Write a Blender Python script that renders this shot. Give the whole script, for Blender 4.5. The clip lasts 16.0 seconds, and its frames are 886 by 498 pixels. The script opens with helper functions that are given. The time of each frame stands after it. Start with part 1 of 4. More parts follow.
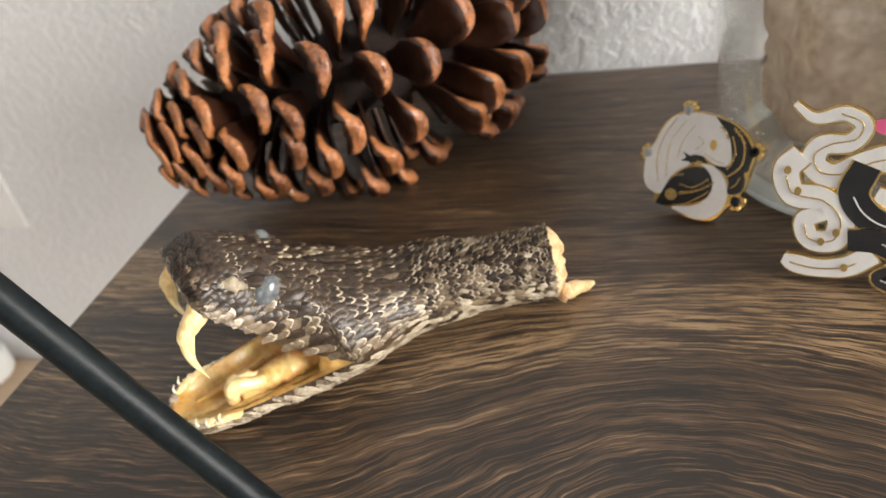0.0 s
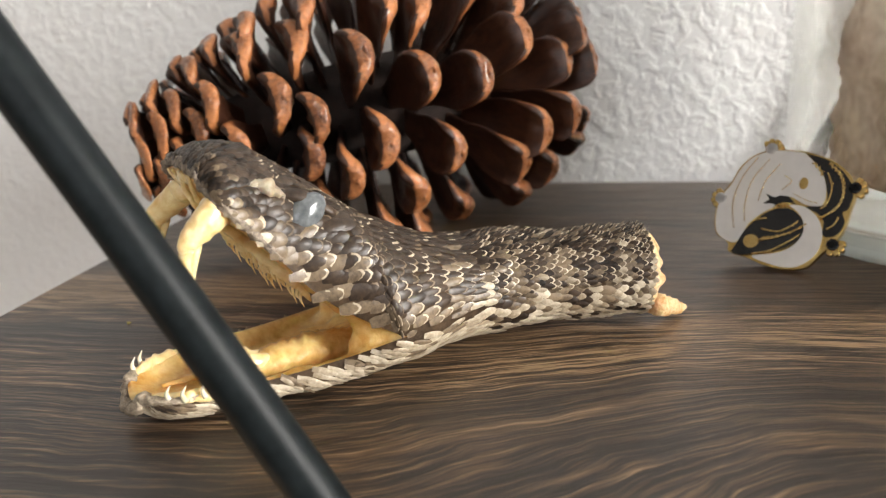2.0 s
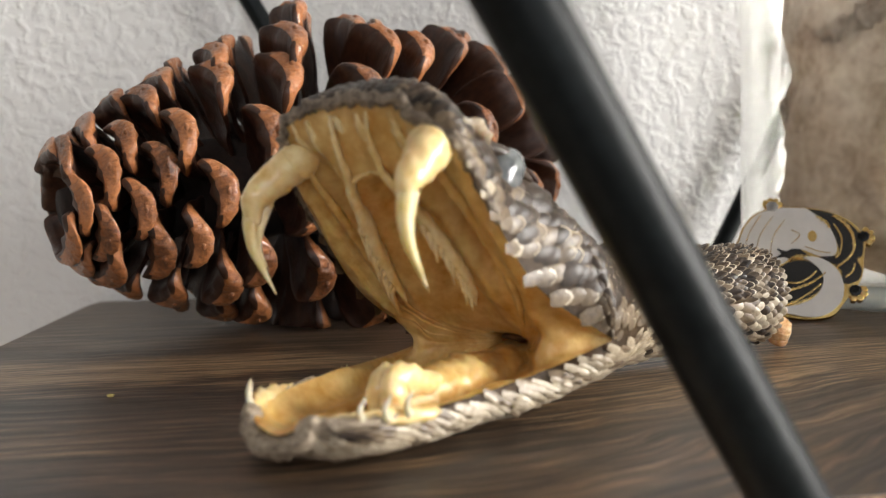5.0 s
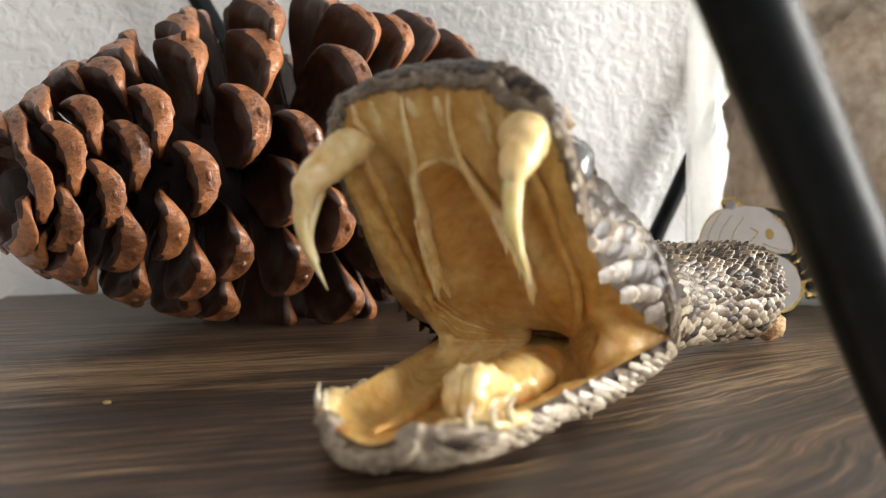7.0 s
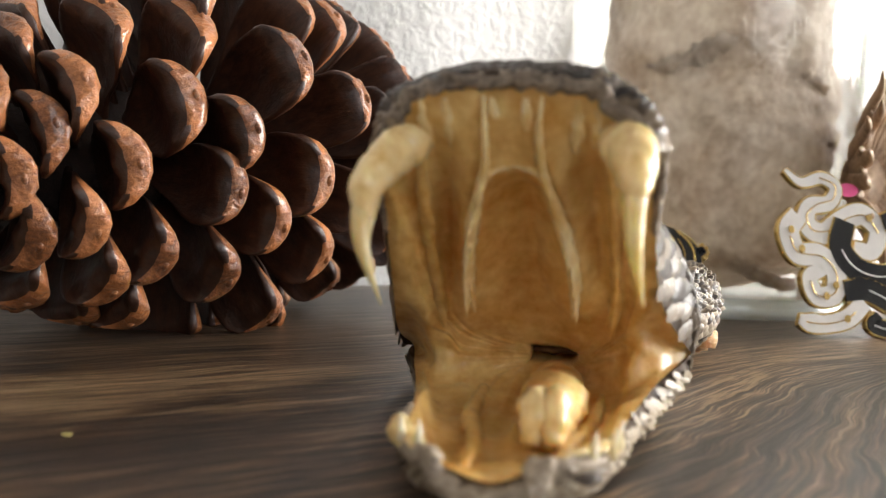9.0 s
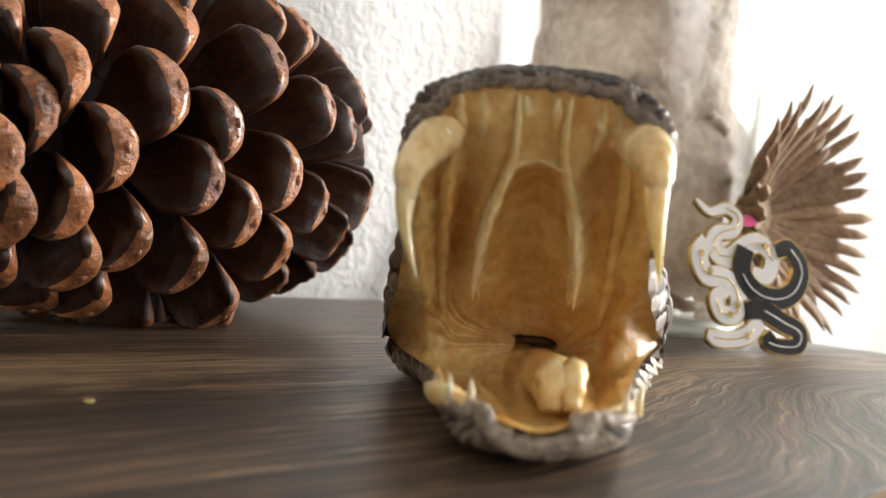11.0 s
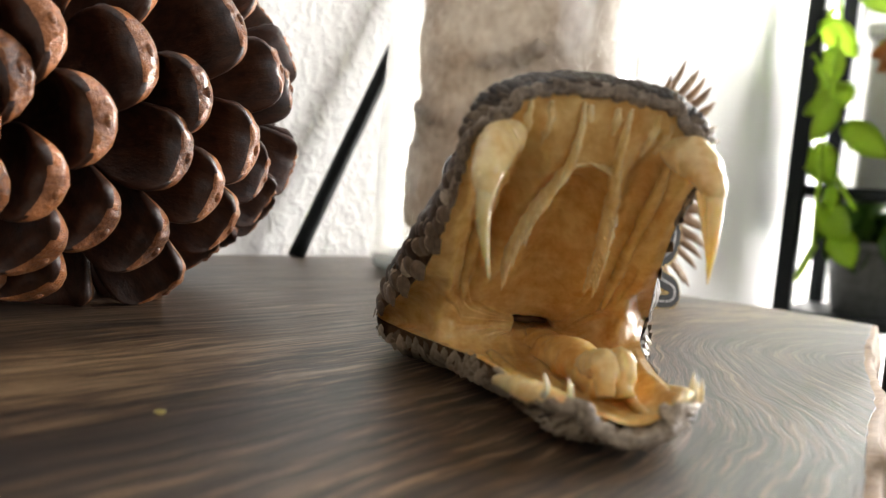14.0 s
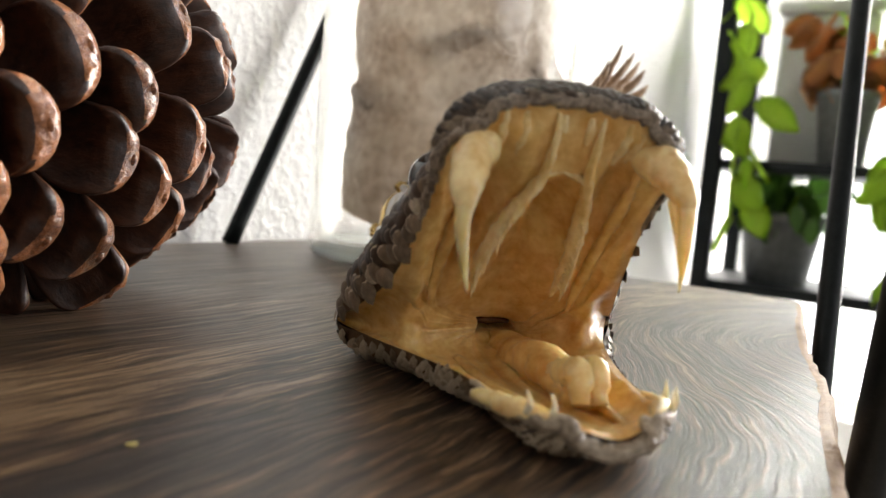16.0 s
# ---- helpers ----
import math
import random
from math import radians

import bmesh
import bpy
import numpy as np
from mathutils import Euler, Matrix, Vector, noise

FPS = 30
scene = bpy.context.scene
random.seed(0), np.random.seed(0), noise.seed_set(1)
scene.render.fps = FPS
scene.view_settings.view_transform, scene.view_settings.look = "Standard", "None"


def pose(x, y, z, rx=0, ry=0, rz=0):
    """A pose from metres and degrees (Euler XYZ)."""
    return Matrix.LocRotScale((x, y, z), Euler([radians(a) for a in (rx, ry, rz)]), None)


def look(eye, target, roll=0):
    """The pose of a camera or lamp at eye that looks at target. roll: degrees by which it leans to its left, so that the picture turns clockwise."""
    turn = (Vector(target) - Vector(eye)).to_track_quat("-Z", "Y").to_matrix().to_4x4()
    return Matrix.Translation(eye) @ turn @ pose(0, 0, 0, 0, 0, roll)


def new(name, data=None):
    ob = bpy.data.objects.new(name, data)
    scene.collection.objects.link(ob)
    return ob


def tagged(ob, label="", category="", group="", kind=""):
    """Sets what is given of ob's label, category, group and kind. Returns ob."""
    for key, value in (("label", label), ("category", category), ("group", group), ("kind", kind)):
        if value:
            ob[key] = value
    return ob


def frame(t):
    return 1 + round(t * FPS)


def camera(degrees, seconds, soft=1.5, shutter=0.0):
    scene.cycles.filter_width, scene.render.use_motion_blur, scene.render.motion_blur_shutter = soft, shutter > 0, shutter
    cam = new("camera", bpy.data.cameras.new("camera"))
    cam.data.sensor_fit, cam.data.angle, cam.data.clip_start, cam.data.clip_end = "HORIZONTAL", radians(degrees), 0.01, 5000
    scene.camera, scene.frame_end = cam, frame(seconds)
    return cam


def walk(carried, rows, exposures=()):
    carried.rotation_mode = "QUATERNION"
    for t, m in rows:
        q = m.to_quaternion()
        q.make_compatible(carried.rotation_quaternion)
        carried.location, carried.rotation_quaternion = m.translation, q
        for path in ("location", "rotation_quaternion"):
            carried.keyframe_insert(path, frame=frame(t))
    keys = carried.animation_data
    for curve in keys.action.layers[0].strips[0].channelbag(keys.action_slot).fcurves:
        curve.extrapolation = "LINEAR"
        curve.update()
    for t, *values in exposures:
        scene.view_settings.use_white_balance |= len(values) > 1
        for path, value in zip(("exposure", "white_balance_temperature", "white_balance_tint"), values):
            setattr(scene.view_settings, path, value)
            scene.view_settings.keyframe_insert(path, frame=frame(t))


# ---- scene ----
cam = camera(58.06, 16.0, soft=1.2)
PATH = [
    (0, (0.0875, -0.1515, 0.1258), (0.0179, 0.0022, 0.0185), -13.66),
    (0.5, (0.0830, -0.1507, 0.1205), (0.0133, 0.0062, 0.0179), -13.11),
    (1, (0.0643, -0.1486, 0.0974), (0.0012, 0.0160, 0.0030), -9.93),
    (1.5, (0.0551, -0.1526, 0.0754), (0.0019, 0.0247, -0.0004), -5.58),
    (2, (0.0422, -0.1511, 0.0599), (-0.0044, 0.0358, 0.0063), -3.16),
    (2.5, (0.0343, -0.1401, 0.0511), (-0.0048, 0.0524, 0.0132), -2.24),
    (3, (0.0253, -0.1386, 0.0402), (-0.0040, 0.0574, 0.0134), -1.82),
    (3.5, (0.0093, -0.1382, 0.0349), (-0.0075, 0.0602, 0.0164), -1.81),
    (4, (-0.0059, -0.1351, 0.0309), (-0.0086, 0.0644, 0.0175), -1.82),
    (4.5, (-0.0198, -0.1314, 0.0287), (-0.0086, 0.0681, 0.0185), -1.60),
    (5, (-0.0285, -0.1327, 0.0271), (-0.0069, 0.0659, 0.0183), -1.35),
    (7.5, (-0.0605, -0.1172, 0.0272), (0.0043, 0.0717, 0.0159), 0.47),
    (8, (-0.0722, -0.1094, 0.0257), (0.0078, 0.0736, 0.0147), 1.28),
    (8.5, (-0.0760, -0.1009, 0.0235), (0.0153, 0.0765, 0.0106), 1.69),
    (9, (-0.0764, -0.1036, 0.0275), (0.0253, 0.0684, 0.0177), 2.44),
    (11.5, (-0.1019, -0.0962, 0.0200), (0.0317, 0.0527, 0.0193), 5.14),
    (12, (-0.1079, -0.0923, 0.0204), (0.0326, 0.0499, 0.0137), 5.57),
    (12.5, (-0.1116, -0.0910, 0.0223), (0.0357, 0.0441, 0.0157), 5.74),
    (13, (-0.1159, -0.0865, 0.0226), (0.0369, 0.0423, 0.0142), 5.85),
    (13.5, (-0.1196, -0.0821, 0.0243), (0.0383, 0.0404, 0.0150), 5.71),
    (14, (-0.1189, -0.0783, 0.0255), (0.0433, 0.0383, 0.0144), 5.66),
    (14.5, (-0.1214, -0.0766, 0.0286), (0.0445, 0.0343, 0.0157), 5.67),
    (15, (-0.1232, -0.0728, 0.0285), (0.0460, 0.0331, 0.0150), 5.80),
    (15.5, (-0.1229, -0.0720, 0.0296), (0.0492, 0.0289, 0.0154), 5.44),
    (16, (-0.1210, -0.0714, 0.0299), (0.0517, 0.0280, 0.0133), 5.26),
]
walk(cam, [(t, look(eye, target, roll)) for t, eye, target, roll in PATH],
     [(0, 0.0), (1.5, 0.0), (3.5, -0.15), (5, -0.2), (7.5, 0.02), (8.5, 0.16), (9, 0.05), (11.5, 0.02), (13, 0.0), (16, -0.04)])
cam.data.dof.use_dof = True
cam.data.dof.focus_distance = 0.142
cam.data.dof.aperture_fstop = 24.0

# ---- world and light ----
world = bpy.data.worlds.new("world")
scene.world = world
world.use_nodes = True
wn = world.node_tree
sky = wn.nodes.new("ShaderNodeTexSky")
sky.sky_type = "NISHITA"
sky.sun_disc = False
sky.sun_elevation = radians(35)
sky.sun_rotation = radians(60)
wn.links.new(sky.outputs[0], wn.nodes["Background"].inputs[0])
wn.nodes["Background"].inputs[1].default_value = 0.1


def area_lamp(name, eye, target, w, h, watts, color):
    data = bpy.data.lights.new(name, "AREA")
    data.shape, data.size, data.size_y, data.energy, data.color = "RECTANGLE", w, h, watts, color
    ob = new(name, data)
    ob.matrix_world = look(eye, target)
    return ob


# daylight through the window in the east wall
area_lamp("window_daylight", (1.22, -0.36, 0.30), (0.0, -0.16, 0.02), 0.65, 0.8, 50.0, (1.0, 0.965, 0.92))
# fill lamp added behind the camera, before an unseen window opening
area_lamp("front_fill", (-0.05, -1.92, 0.70), (0.0, 0.0, 0.0), 1.1, 0.9, 12.0, (0.99, 0.97, 0.97))


# ---- materials ----
def node(nt, kind, **values):
    n = nt.nodes.new(kind)
    for k, v in values.items():
        if k in n.inputs:
            n.inputs[k].default_value = v
    return n


def ramp(nt, source, stops):
    r = nt.nodes.new("ShaderNodeValToRGB")
    el = r.color_ramp.elements
    while len(el) < len(stops):
        el.new(0.5)
    for e, (p, c) in zip(el, stops):
        e.position, e.color = p, (*c, 1)
    nt.links.new(source, r.inputs[0])
    return r


def base_material(name):
    m = bpy.data.materials.new(name)
    m.use_nodes = True
    nt = m.node_tree
    return m, nt, nt.nodes["Principled BSDF"]


def mottled(name, dark, light, rough=0.5, scale=200.0, bump=0.2, depth=0.0004, fine=4.0, metal=0.0, island=0.0, objects=0.0, sss=0.0,
            coat=0.0, stretch=(1, 1, 1), thin=0.0):
    """Two colours mixed by a coarse and a fine noise, with relief; island and objects add variation piece by piece."""
    m, nt, b = base_material(name)
    tc = nt.nodes.new("ShaderNodeTexCoord")
    mp = node(nt, "ShaderNodeMapping")
    mp.inputs["Scale"].default_value = stretch
    nt.links.new(tc.outputs["Object"], mp.inputs[0])
    n1 = node(nt, "ShaderNodeTexNoise", Scale=scale, Detail=4.0, Roughness=0.6)
    n2 = node(nt, "ShaderNodeTexNoise", Scale=scale * fine, Detail=5.0, Roughness=0.65)
    for n in (n1, n2):
        nt.links.new(mp.outputs[0], n.inputs["Vector"])
    mix = nt.nodes.new("ShaderNodeMath")
    mix.operation = "MULTIPLY_ADD"
    mix.inputs[1].default_value = 0.45
    nt.links.new(n2.outputs["Fac"], mix.inputs[0])
    half = nt.nodes.new("ShaderNodeMath")
    half.operation = "MULTIPLY"
    half.inputs[1].default_value = 0.6
    nt.links.new(n1.outputs["Fac"], half.inputs[0])
    nt.links.new(half.outputs[0], mix.inputs[2])
    out = mix.outputs[0]
    for amount, kind, sock in ((island, "ShaderNodeNewGeometry", "Random Per Island"), (objects, "ShaderNodeObjectInfo", "Random")):
        if amount:
            g = nt.nodes.new(kind)
            sub = nt.nodes.new("ShaderNodeMath")
            sub.operation = "MULTIPLY_ADD"
            sub.inputs[1].default_value = amount
            nt.links.new(g.outputs[sock], sub.inputs[0])
            nt.links.new(out, sub.inputs[2])
            off = nt.nodes.new("ShaderNodeMath")
            off.operation = "SUBTRACT"
            off.inputs[1].default_value = amount * 0.5
            nt.links.new(sub.outputs[0], off.inputs[0])
            out = off.outputs[0]
    r = ramp(nt, out, [(0.36, dark), (0.68, light)])
    nt.links.new(r.outputs[0], b.inputs["Base Color"])
    b.inputs["Roughness"].default_value = rough
    b.inputs["Metallic"].default_value = metal
    b.inputs["Coat Weight"].default_value = coat
    if sss:
        b.inputs["Subsurface Weight"].default_value = sss
        b.inputs["Subsurface Radius"].default_value = (0.009, 0.0045, 0.0016)
        b.inputs["Subsurface Scale"].default_value = 1.0
    if bump:
        bm = node(nt, "ShaderNodeBump", Strength=bump, Distance=depth)
        nt.links.new(n2.outputs["Fac"], bm.inputs["Height"])
        nt.links.new(bm.outputs[0], b.inputs["Normal"])
    if thin:
        t = nt.nodes.new("ShaderNodeBsdfTranslucent")
        nt.links.new(r.outputs[0], t.inputs["Color"])
        mx = nt.nodes.new("ShaderNodeMixShader")
        mx.inputs[0].default_value = thin
        nt.links.new(b.outputs[0], mx.inputs[1])
        nt.links.new(t.outputs[0], mx.inputs[2])
        nt.links.new(mx.outputs[0], nt.nodes["Material Output"].inputs["Surface"])
    return m


def wood_material(name, knot, stops, rough, zones, ring=0.06, zones_left=None):
    """Broken grain lines that bend round one knot, in lighter and darker zones, with fine pores along them."""
    m, nt, b = base_material(name)

    def math_node(op, a, c=None, k=None):
        n = nt.nodes.new("ShaderNodeMath")
        n.operation = op
        nt.links.new(a, n.inputs[0])
        if c is not None:
            nt.links.new(c, n.inputs[1])
        elif k is not None:
            n.inputs[1].default_value = k
        return n.outputs[0]

    tc = nt.nodes.new("ShaderNodeTexCoord")
    warp = node(nt, "ShaderNodeTexNoise", Scale=14.0, Detail=4.0, Roughness=0.55)
    nt.links.new(tc.outputs["Object"], warp.inputs["Vector"])
    sub = nt.nodes.new("ShaderNodeVectorMath")
    sub.operation = "MULTIPLY_ADD"
    sub.inputs[1].default_value = (0.030, 0.014, 0.0)
    nt.links.new(warp.outputs["Color"], sub.inputs[0])
    nt.links.new(tc.outputs["Object"], sub.inputs[2])
    sep = nt.nodes.new("ShaderNodeSeparateXYZ")
    nt.links.new(sub.outputs[0], sep.inputs[0])
    dx = math_node("SUBTRACT", sep.outputs[0], k=knot[0] + 0.015)
    dy = math_node("SUBTRACT", sep.outputs[1], k=knot[1] + 0.007)
    gx, gy = math_node("MULTIPLY", dx, k=1 / ring), math_node("MULTIPLY", dy, k=1 / 0.055)
    far = math_node("ADD", math_node("MULTIPLY", gx, gx), math_node("MULTIPLY", gy, gy))
    bulge = math_node("EXPONENT", math_node("MULTIPLY", far, k=-1.0))
    d = math_node("SUBTRACT", dy, math_node("MULTIPLY", bulge, k=0.054))

    def along(factor):
        comb = nt.nodes.new("ShaderNodeCombineXYZ")
        nt.links.new(d, comb.inputs[0])
        nt.links.new(math_node("MULTIPLY", sep.outputs[0], k=factor), comb.inputs[1])
        nt.links.new(math_node("MULTIPLY", sep.outputs[2], k=0.3), comb.inputs[2])
        return comb.outputs[0]

    n1 = node(nt, "ShaderNodeTexNoise", Scale=620.0, Detail=4.0, Roughness=0.6)
    n2 = node(nt, "ShaderNodeTexNoise", Scale=85.0, Detail=3.0, Roughness=0.55)
    n3 = node(nt, "ShaderNodeTexNoise", Scale=1500.0, Detail=3.0, Roughness=0.65)
    n4 = node(nt, "ShaderNodeTexNoise", Scale=24.0, Detail=3.0, Roughness=0.6)
    nt.links.new(along(0.045), n1.inputs["Vector"])
    nt.links.new(along(0.2), n2.inputs["Vector"])
    nt.links.new(along(0.06), n3.inputs["Vector"])
    nt.links.new(tc.outputs["Object"], n4.inputs["Vector"])
    # zones across the grain: wood tone (zones_left also holds painted shade) and line strength
    dz = math_node("ADD", d, math_node("MULTIPLY", math_node("SUBTRACT", n2.outputs["Fac"], k=0.5), k=0.014))
    z01 = math_node("MULTIPLY", math_node("ADD", dz, k=0.06), k=5.0)
    zone = ramp(nt, z01, zones)
    zs = nt.nodes.new("ShaderNodeSeparateColor")
    nt.links.new(zone.outputs[0], zs.inputs[0])
    if zones_left:
        other = ramp(nt, z01, zones_left)
        share = nt.nodes.new("ShaderNodeMapRange")
        share.inputs["From Min"].default_value, share.inputs["From Max"].default_value = -0.040, 0.035
        nt.links.new(sep.outputs[0], share.inputs["Value"])
        blend = nt.nodes.new("ShaderNodeMix")
        blend.data_type = "RGBA"
        nt.links.new(share.outputs[0], blend.inputs["Factor"])
        nt.links.new(other.outputs[0], blend.inputs["A"])
        nt.links.new(zone.outputs[0], blend.inputs["B"])
        nt.links.new(blend.outputs["Result"], zs.inputs[0])
    lines = math_node("ADD", math_node("MULTIPLY", math_node("SUBTRACT", n1.outputs["Fac"], k=0.5), k=1.3),
                      math_node("MULTIPLY", math_node("SUBTRACT", n3.outputs["Fac"], k=0.5), k=1.35))
    s = math_node("MULTIPLY", math_node("MULTIPLY", lines, zs.outputs[1]), k=1.35)
    s = math_node("ADD", s, zs.outputs[0])
    s = math_node("ADD", s, math_node("MULTIPLY", math_node("SUBTRACT", n2.outputs["Fac"], k=0.5), k=0.55))
    s = math_node("ADD", s, math_node("MULTIPLY", math_node("SUBTRACT", n4.outputs["Fac"], k=0.5), k=0.30))
    r = ramp(nt, s, stops)
    nt.links.new(r.outputs[0], b.inputs["Base Color"])
    rr = ramp(nt, n1.outputs["Fac"], [(0.3, (rough + 0.14,) * 3), (0.7, (rough - 0.06,) * 3)])
    nt.links.new(rr.outputs[0], b.inputs["Roughness"])
    b.inputs["Coat Weight"].default_value = 0.38
    b.inputs["Coat Roughness"].default_value = 0.42
    bp = node(nt, "ShaderNodeBump", Strength=0.32, Distance=0.0003)
    nt.links.new(lines, bp.inputs["Height"])
    nt.links.new(bp.outputs[0], b.inputs["Coat Normal"])
    nt.links.new(bp.outputs[0], b.inputs["Normal"])
    return m


def jar_glass_material(name):
    """Thin clear glass: see-through with a gloss that grows towards the edges."""
    m, nt, b = base_material(name)
    t = nt.nodes.new("ShaderNodeBsdfTransparent")
    t.inputs["Color"].default_value = (0.988, 0.988, 0.98, 1)
    g = node(nt, "ShaderNodeBsdfGlossy", Roughness=0.05)
    g.inputs["Color"].default_value = (0.97, 0.97, 0.96, 1)
    lw = node(nt, "ShaderNodeLayerWeight", Blend=0.5)
    pw = nt.nodes.new("ShaderNodeMath")
    pw.operation = "POWER"
    pw.inputs[1].default_value = 2.2
    nt.links.new(lw.outputs["Facing"], pw.inputs[0])
    gain = nt.nodes.new("ShaderNodeMath")
    gain.operation = "MULTIPLY_ADD"
    gain.inputs[1].default_value = 0.8
    gain.inputs[2].default_value = 0.04
    nt.links.new(pw.outputs[0], gain.inputs[0])
    n = node(nt, "ShaderNodeTexNoise", Scale=45.0, Detail=2.0)
    bp = node(nt, "ShaderNodeBump", Strength=0.15, Distance=0.002)
    nt.links.new(n.outputs["Fac"], bp.inputs["Height"])
    nt.links.new(bp.outputs[0], g.inputs["Normal"])
    mx = nt.nodes.new("ShaderNodeMixShader")
    nt.links.new(gain.outputs[0], mx.inputs[0])
    nt.links.new(t.outputs[0], mx.inputs[1])
    nt.links.new(g.outputs[0], mx.inputs[2])
    nt.links.new(mx.outputs[0], nt.nodes["Material Output"].inputs["Surface"])
    return m


def glow_material(name, color, strength):
    m, nt, b = base_material(name)
    b.inputs["Base Color"].default_value = (*color, 1)
    b.inputs["Emission Color"].default_value = (*color, 1)
    b.inputs["Emission Strength"].default_value = strength
    return m


def plaster_material(name, color):
    """White paint over a coarse knocked-down spray texture."""
    m, nt, b = base_material(name)
    tc = nt.nodes.new("ShaderNodeTexCoord")
    n1 = node(nt, "ShaderNodeTexNoise", Scale=185.0, Detail=3.0, Roughness=0.5, Distortion=0.4)
    n2 = node(nt, "ShaderNodeTexNoise", Scale=900.0, Detail=3.0)
    n3 = node(nt, "ShaderNodeTexNoise", Scale=8.0, Detail=3.0)
    for n in (n1, n2, n3):
        nt.links.new(tc.outputs["Object"], n.inputs["Vector"])
    flat = ramp(nt, n1.outputs["Fac"], [(0.42, (0, 0, 0)), (0.62, (1, 1, 1))])
    add = nt.nodes.new("ShaderNodeMath")
    add.operation = "MULTIPLY_ADD"
    add.inputs[1].default_value = 0.12
    nt.links.new(n2.outputs["Fac"], add.inputs[0])
    nt.links.new(flat.outputs[0], add.inputs[2])
    bp = node(nt, "ShaderNodeBump", Strength=0.55, Distance=0.0008)
    nt.links.new(add.outputs[0], bp.inputs["Height"])
    nt.links.new(bp.outputs[0], b.inputs["Normal"])
    c = ramp(nt, n3.outputs["Fac"], [(0.3, tuple(0.94 * k for k in color)), (0.7, color)])
    nt.links.new(c.outputs[0], b.inputs["Base Color"])
    b.inputs["Roughness"].default_value = 0.6
    return m


M_WALL = plaster_material("wall_plaster", (0.74, 0.74, 0.735))
M_BOARD = wood_material("dark_grained_wood", (0.085, -0.05),
                        [(0.24, (0.012, 0.007, 0.004)), (0.36, (0.034, 0.019, 0.010)), (0.46, (0.066, 0.037, 0.018)), (0.64, (0.100, 0.057, 0.028)), (0.74, (0.165, 0.103, 0.054)), (0.92, (0.30, 0.195, 0.105))], 0.43,
                        [(0.10, (0.34, 1.0, 0)), (0.235, (0.33, 0.9, 0)), (0.25, (0.62, 0.7, 0)), (0.265, (0.31, 0.7, 0)), (0.31, (0.40, 1.2, 0)), (0.36, (0.58, 1.7, 0)), (0.50, (0.62, 1.7, 0)), (0.57, (0.50, 1.2, 0)),
                         (0.61, (0.26, 0.9, 0)), (0.65, (0.47, 0.7, 0)), (0.80, (0.48, 0.7, 0)), (0.90, (0.62, 0.6, 0)), (0.99, (0.50, 0.6, 0))], 0.06,
                        # left part: dark wood, its front darkened further for the shade lying there
                        [(0.05, (0.19, 0.9, 0)), (0.18, (0.22, 1.0, 0)), (0.26, (0.33, 1.2, 0)), (0.32, (0.30, 1.0, 0)), (0.42, (0.46, 1.3, 0)), (0.50, (0.26, 1.0, 0)), (0.55, (0.48, 1.3, 0)), (0.60, (0.76, 1.2, 0)), (0.68, (0.68, 1.0, 0)),
                         (0.72, (0.36, 0.8, 0)), (0.80, (0.46, 0.7, 0)), (0.99, (0.50, 0.6, 0))])
M_BARK = mottled("raw_wood_edge", (0.16, 0.09, 0.045), (0.36, 0.23, 0.13), 0.7, 90.0, 0.6, 0.001)
M_TAN = wood_material("pale_wood", (0.4, 0.3), [(0.3, (0.42, 0.29, 0.18)), (0.6, (0.55, 0.40, 0.26)), (0.75, (0.62, 0.47, 0.32))], 0.5, [(0.2, (0.5, 0.4, 0)), (0.8, (0.55, 0.5, 0))])
M_STEEL = mottled("black_powder_coat", (0.003, 0.0045, 0.005), (0.008, 0.011, 0.012), 0.42, 300.0, 0.15, 0.0002)
M_STEEL.node_tree.nodes["Principled BSDF"].inputs["Specular IOR Level"].default_value = 0.16
# dark brown scale faces, deepened further to stand for their self-shadow
M_CONE = mottled("cone_scale_brown", (0.012, 0.004, 0.0022), (0.058, 0.020, 0.009), 0.40, 4.0, 0.15, 0.02, objects=0.12, coat=0.05)
M_CONE_END = mottled("cone_scale_end", (0.11, 0.036, 0.012), (0.50, 0.190, 0.066), 0.28, 4.0, 0.35, 0.03, objects=0.18, coat=0.55)
# core colour taken near black to hold the shade between the scales
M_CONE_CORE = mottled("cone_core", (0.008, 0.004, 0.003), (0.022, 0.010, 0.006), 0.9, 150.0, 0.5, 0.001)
M_SKIN = mottled("dried_skin", (0.055, 0.033, 0.018), (0.18, 0.115, 0.065), 0.55, 160.0, 0.4, 0.0004, thin=0.6)
M_SCALE_DARK = mottled("scale_dark_brown", (0.013, 0.0078, 0.0045), (0.068, 0.043, 0.027), 0.42, 260.0, 0.3, 0.0002, island=0.25, thin=0.15, coat=0.08)
M_SCALE_MID = mottled("scale_grey_brown", (0.068, 0.046, 0.028), (0.22, 0.160, 0.10), 0.42, 260.0, 0.3, 0.0002, island=0.25, coat=0.08)
M_SCALE_PALE = mottled("scale_cream", (0.26, 0.20, 0.13), (0.56, 0.48, 0.36), 0.36, 260.0, 0.25, 0.0002, island=0.2, coat=0.05)
M_LINING = mottled("dried_mouth_lining", (0.70, 0.34, 0.07), (0.99, 0.71, 0.29), 0.32, 110.0, 0.5, 0.0006, sss=0.2, coat=0.35, thin=0.2)
M_PALE_FLESH = mottled("pale_dried_flesh", (0.72, 0.44, 0.14), (0.98, 0.78, 0.42), 0.30, 140.0, 0.35, 0.0004, sss=0.15, coat=0.4)
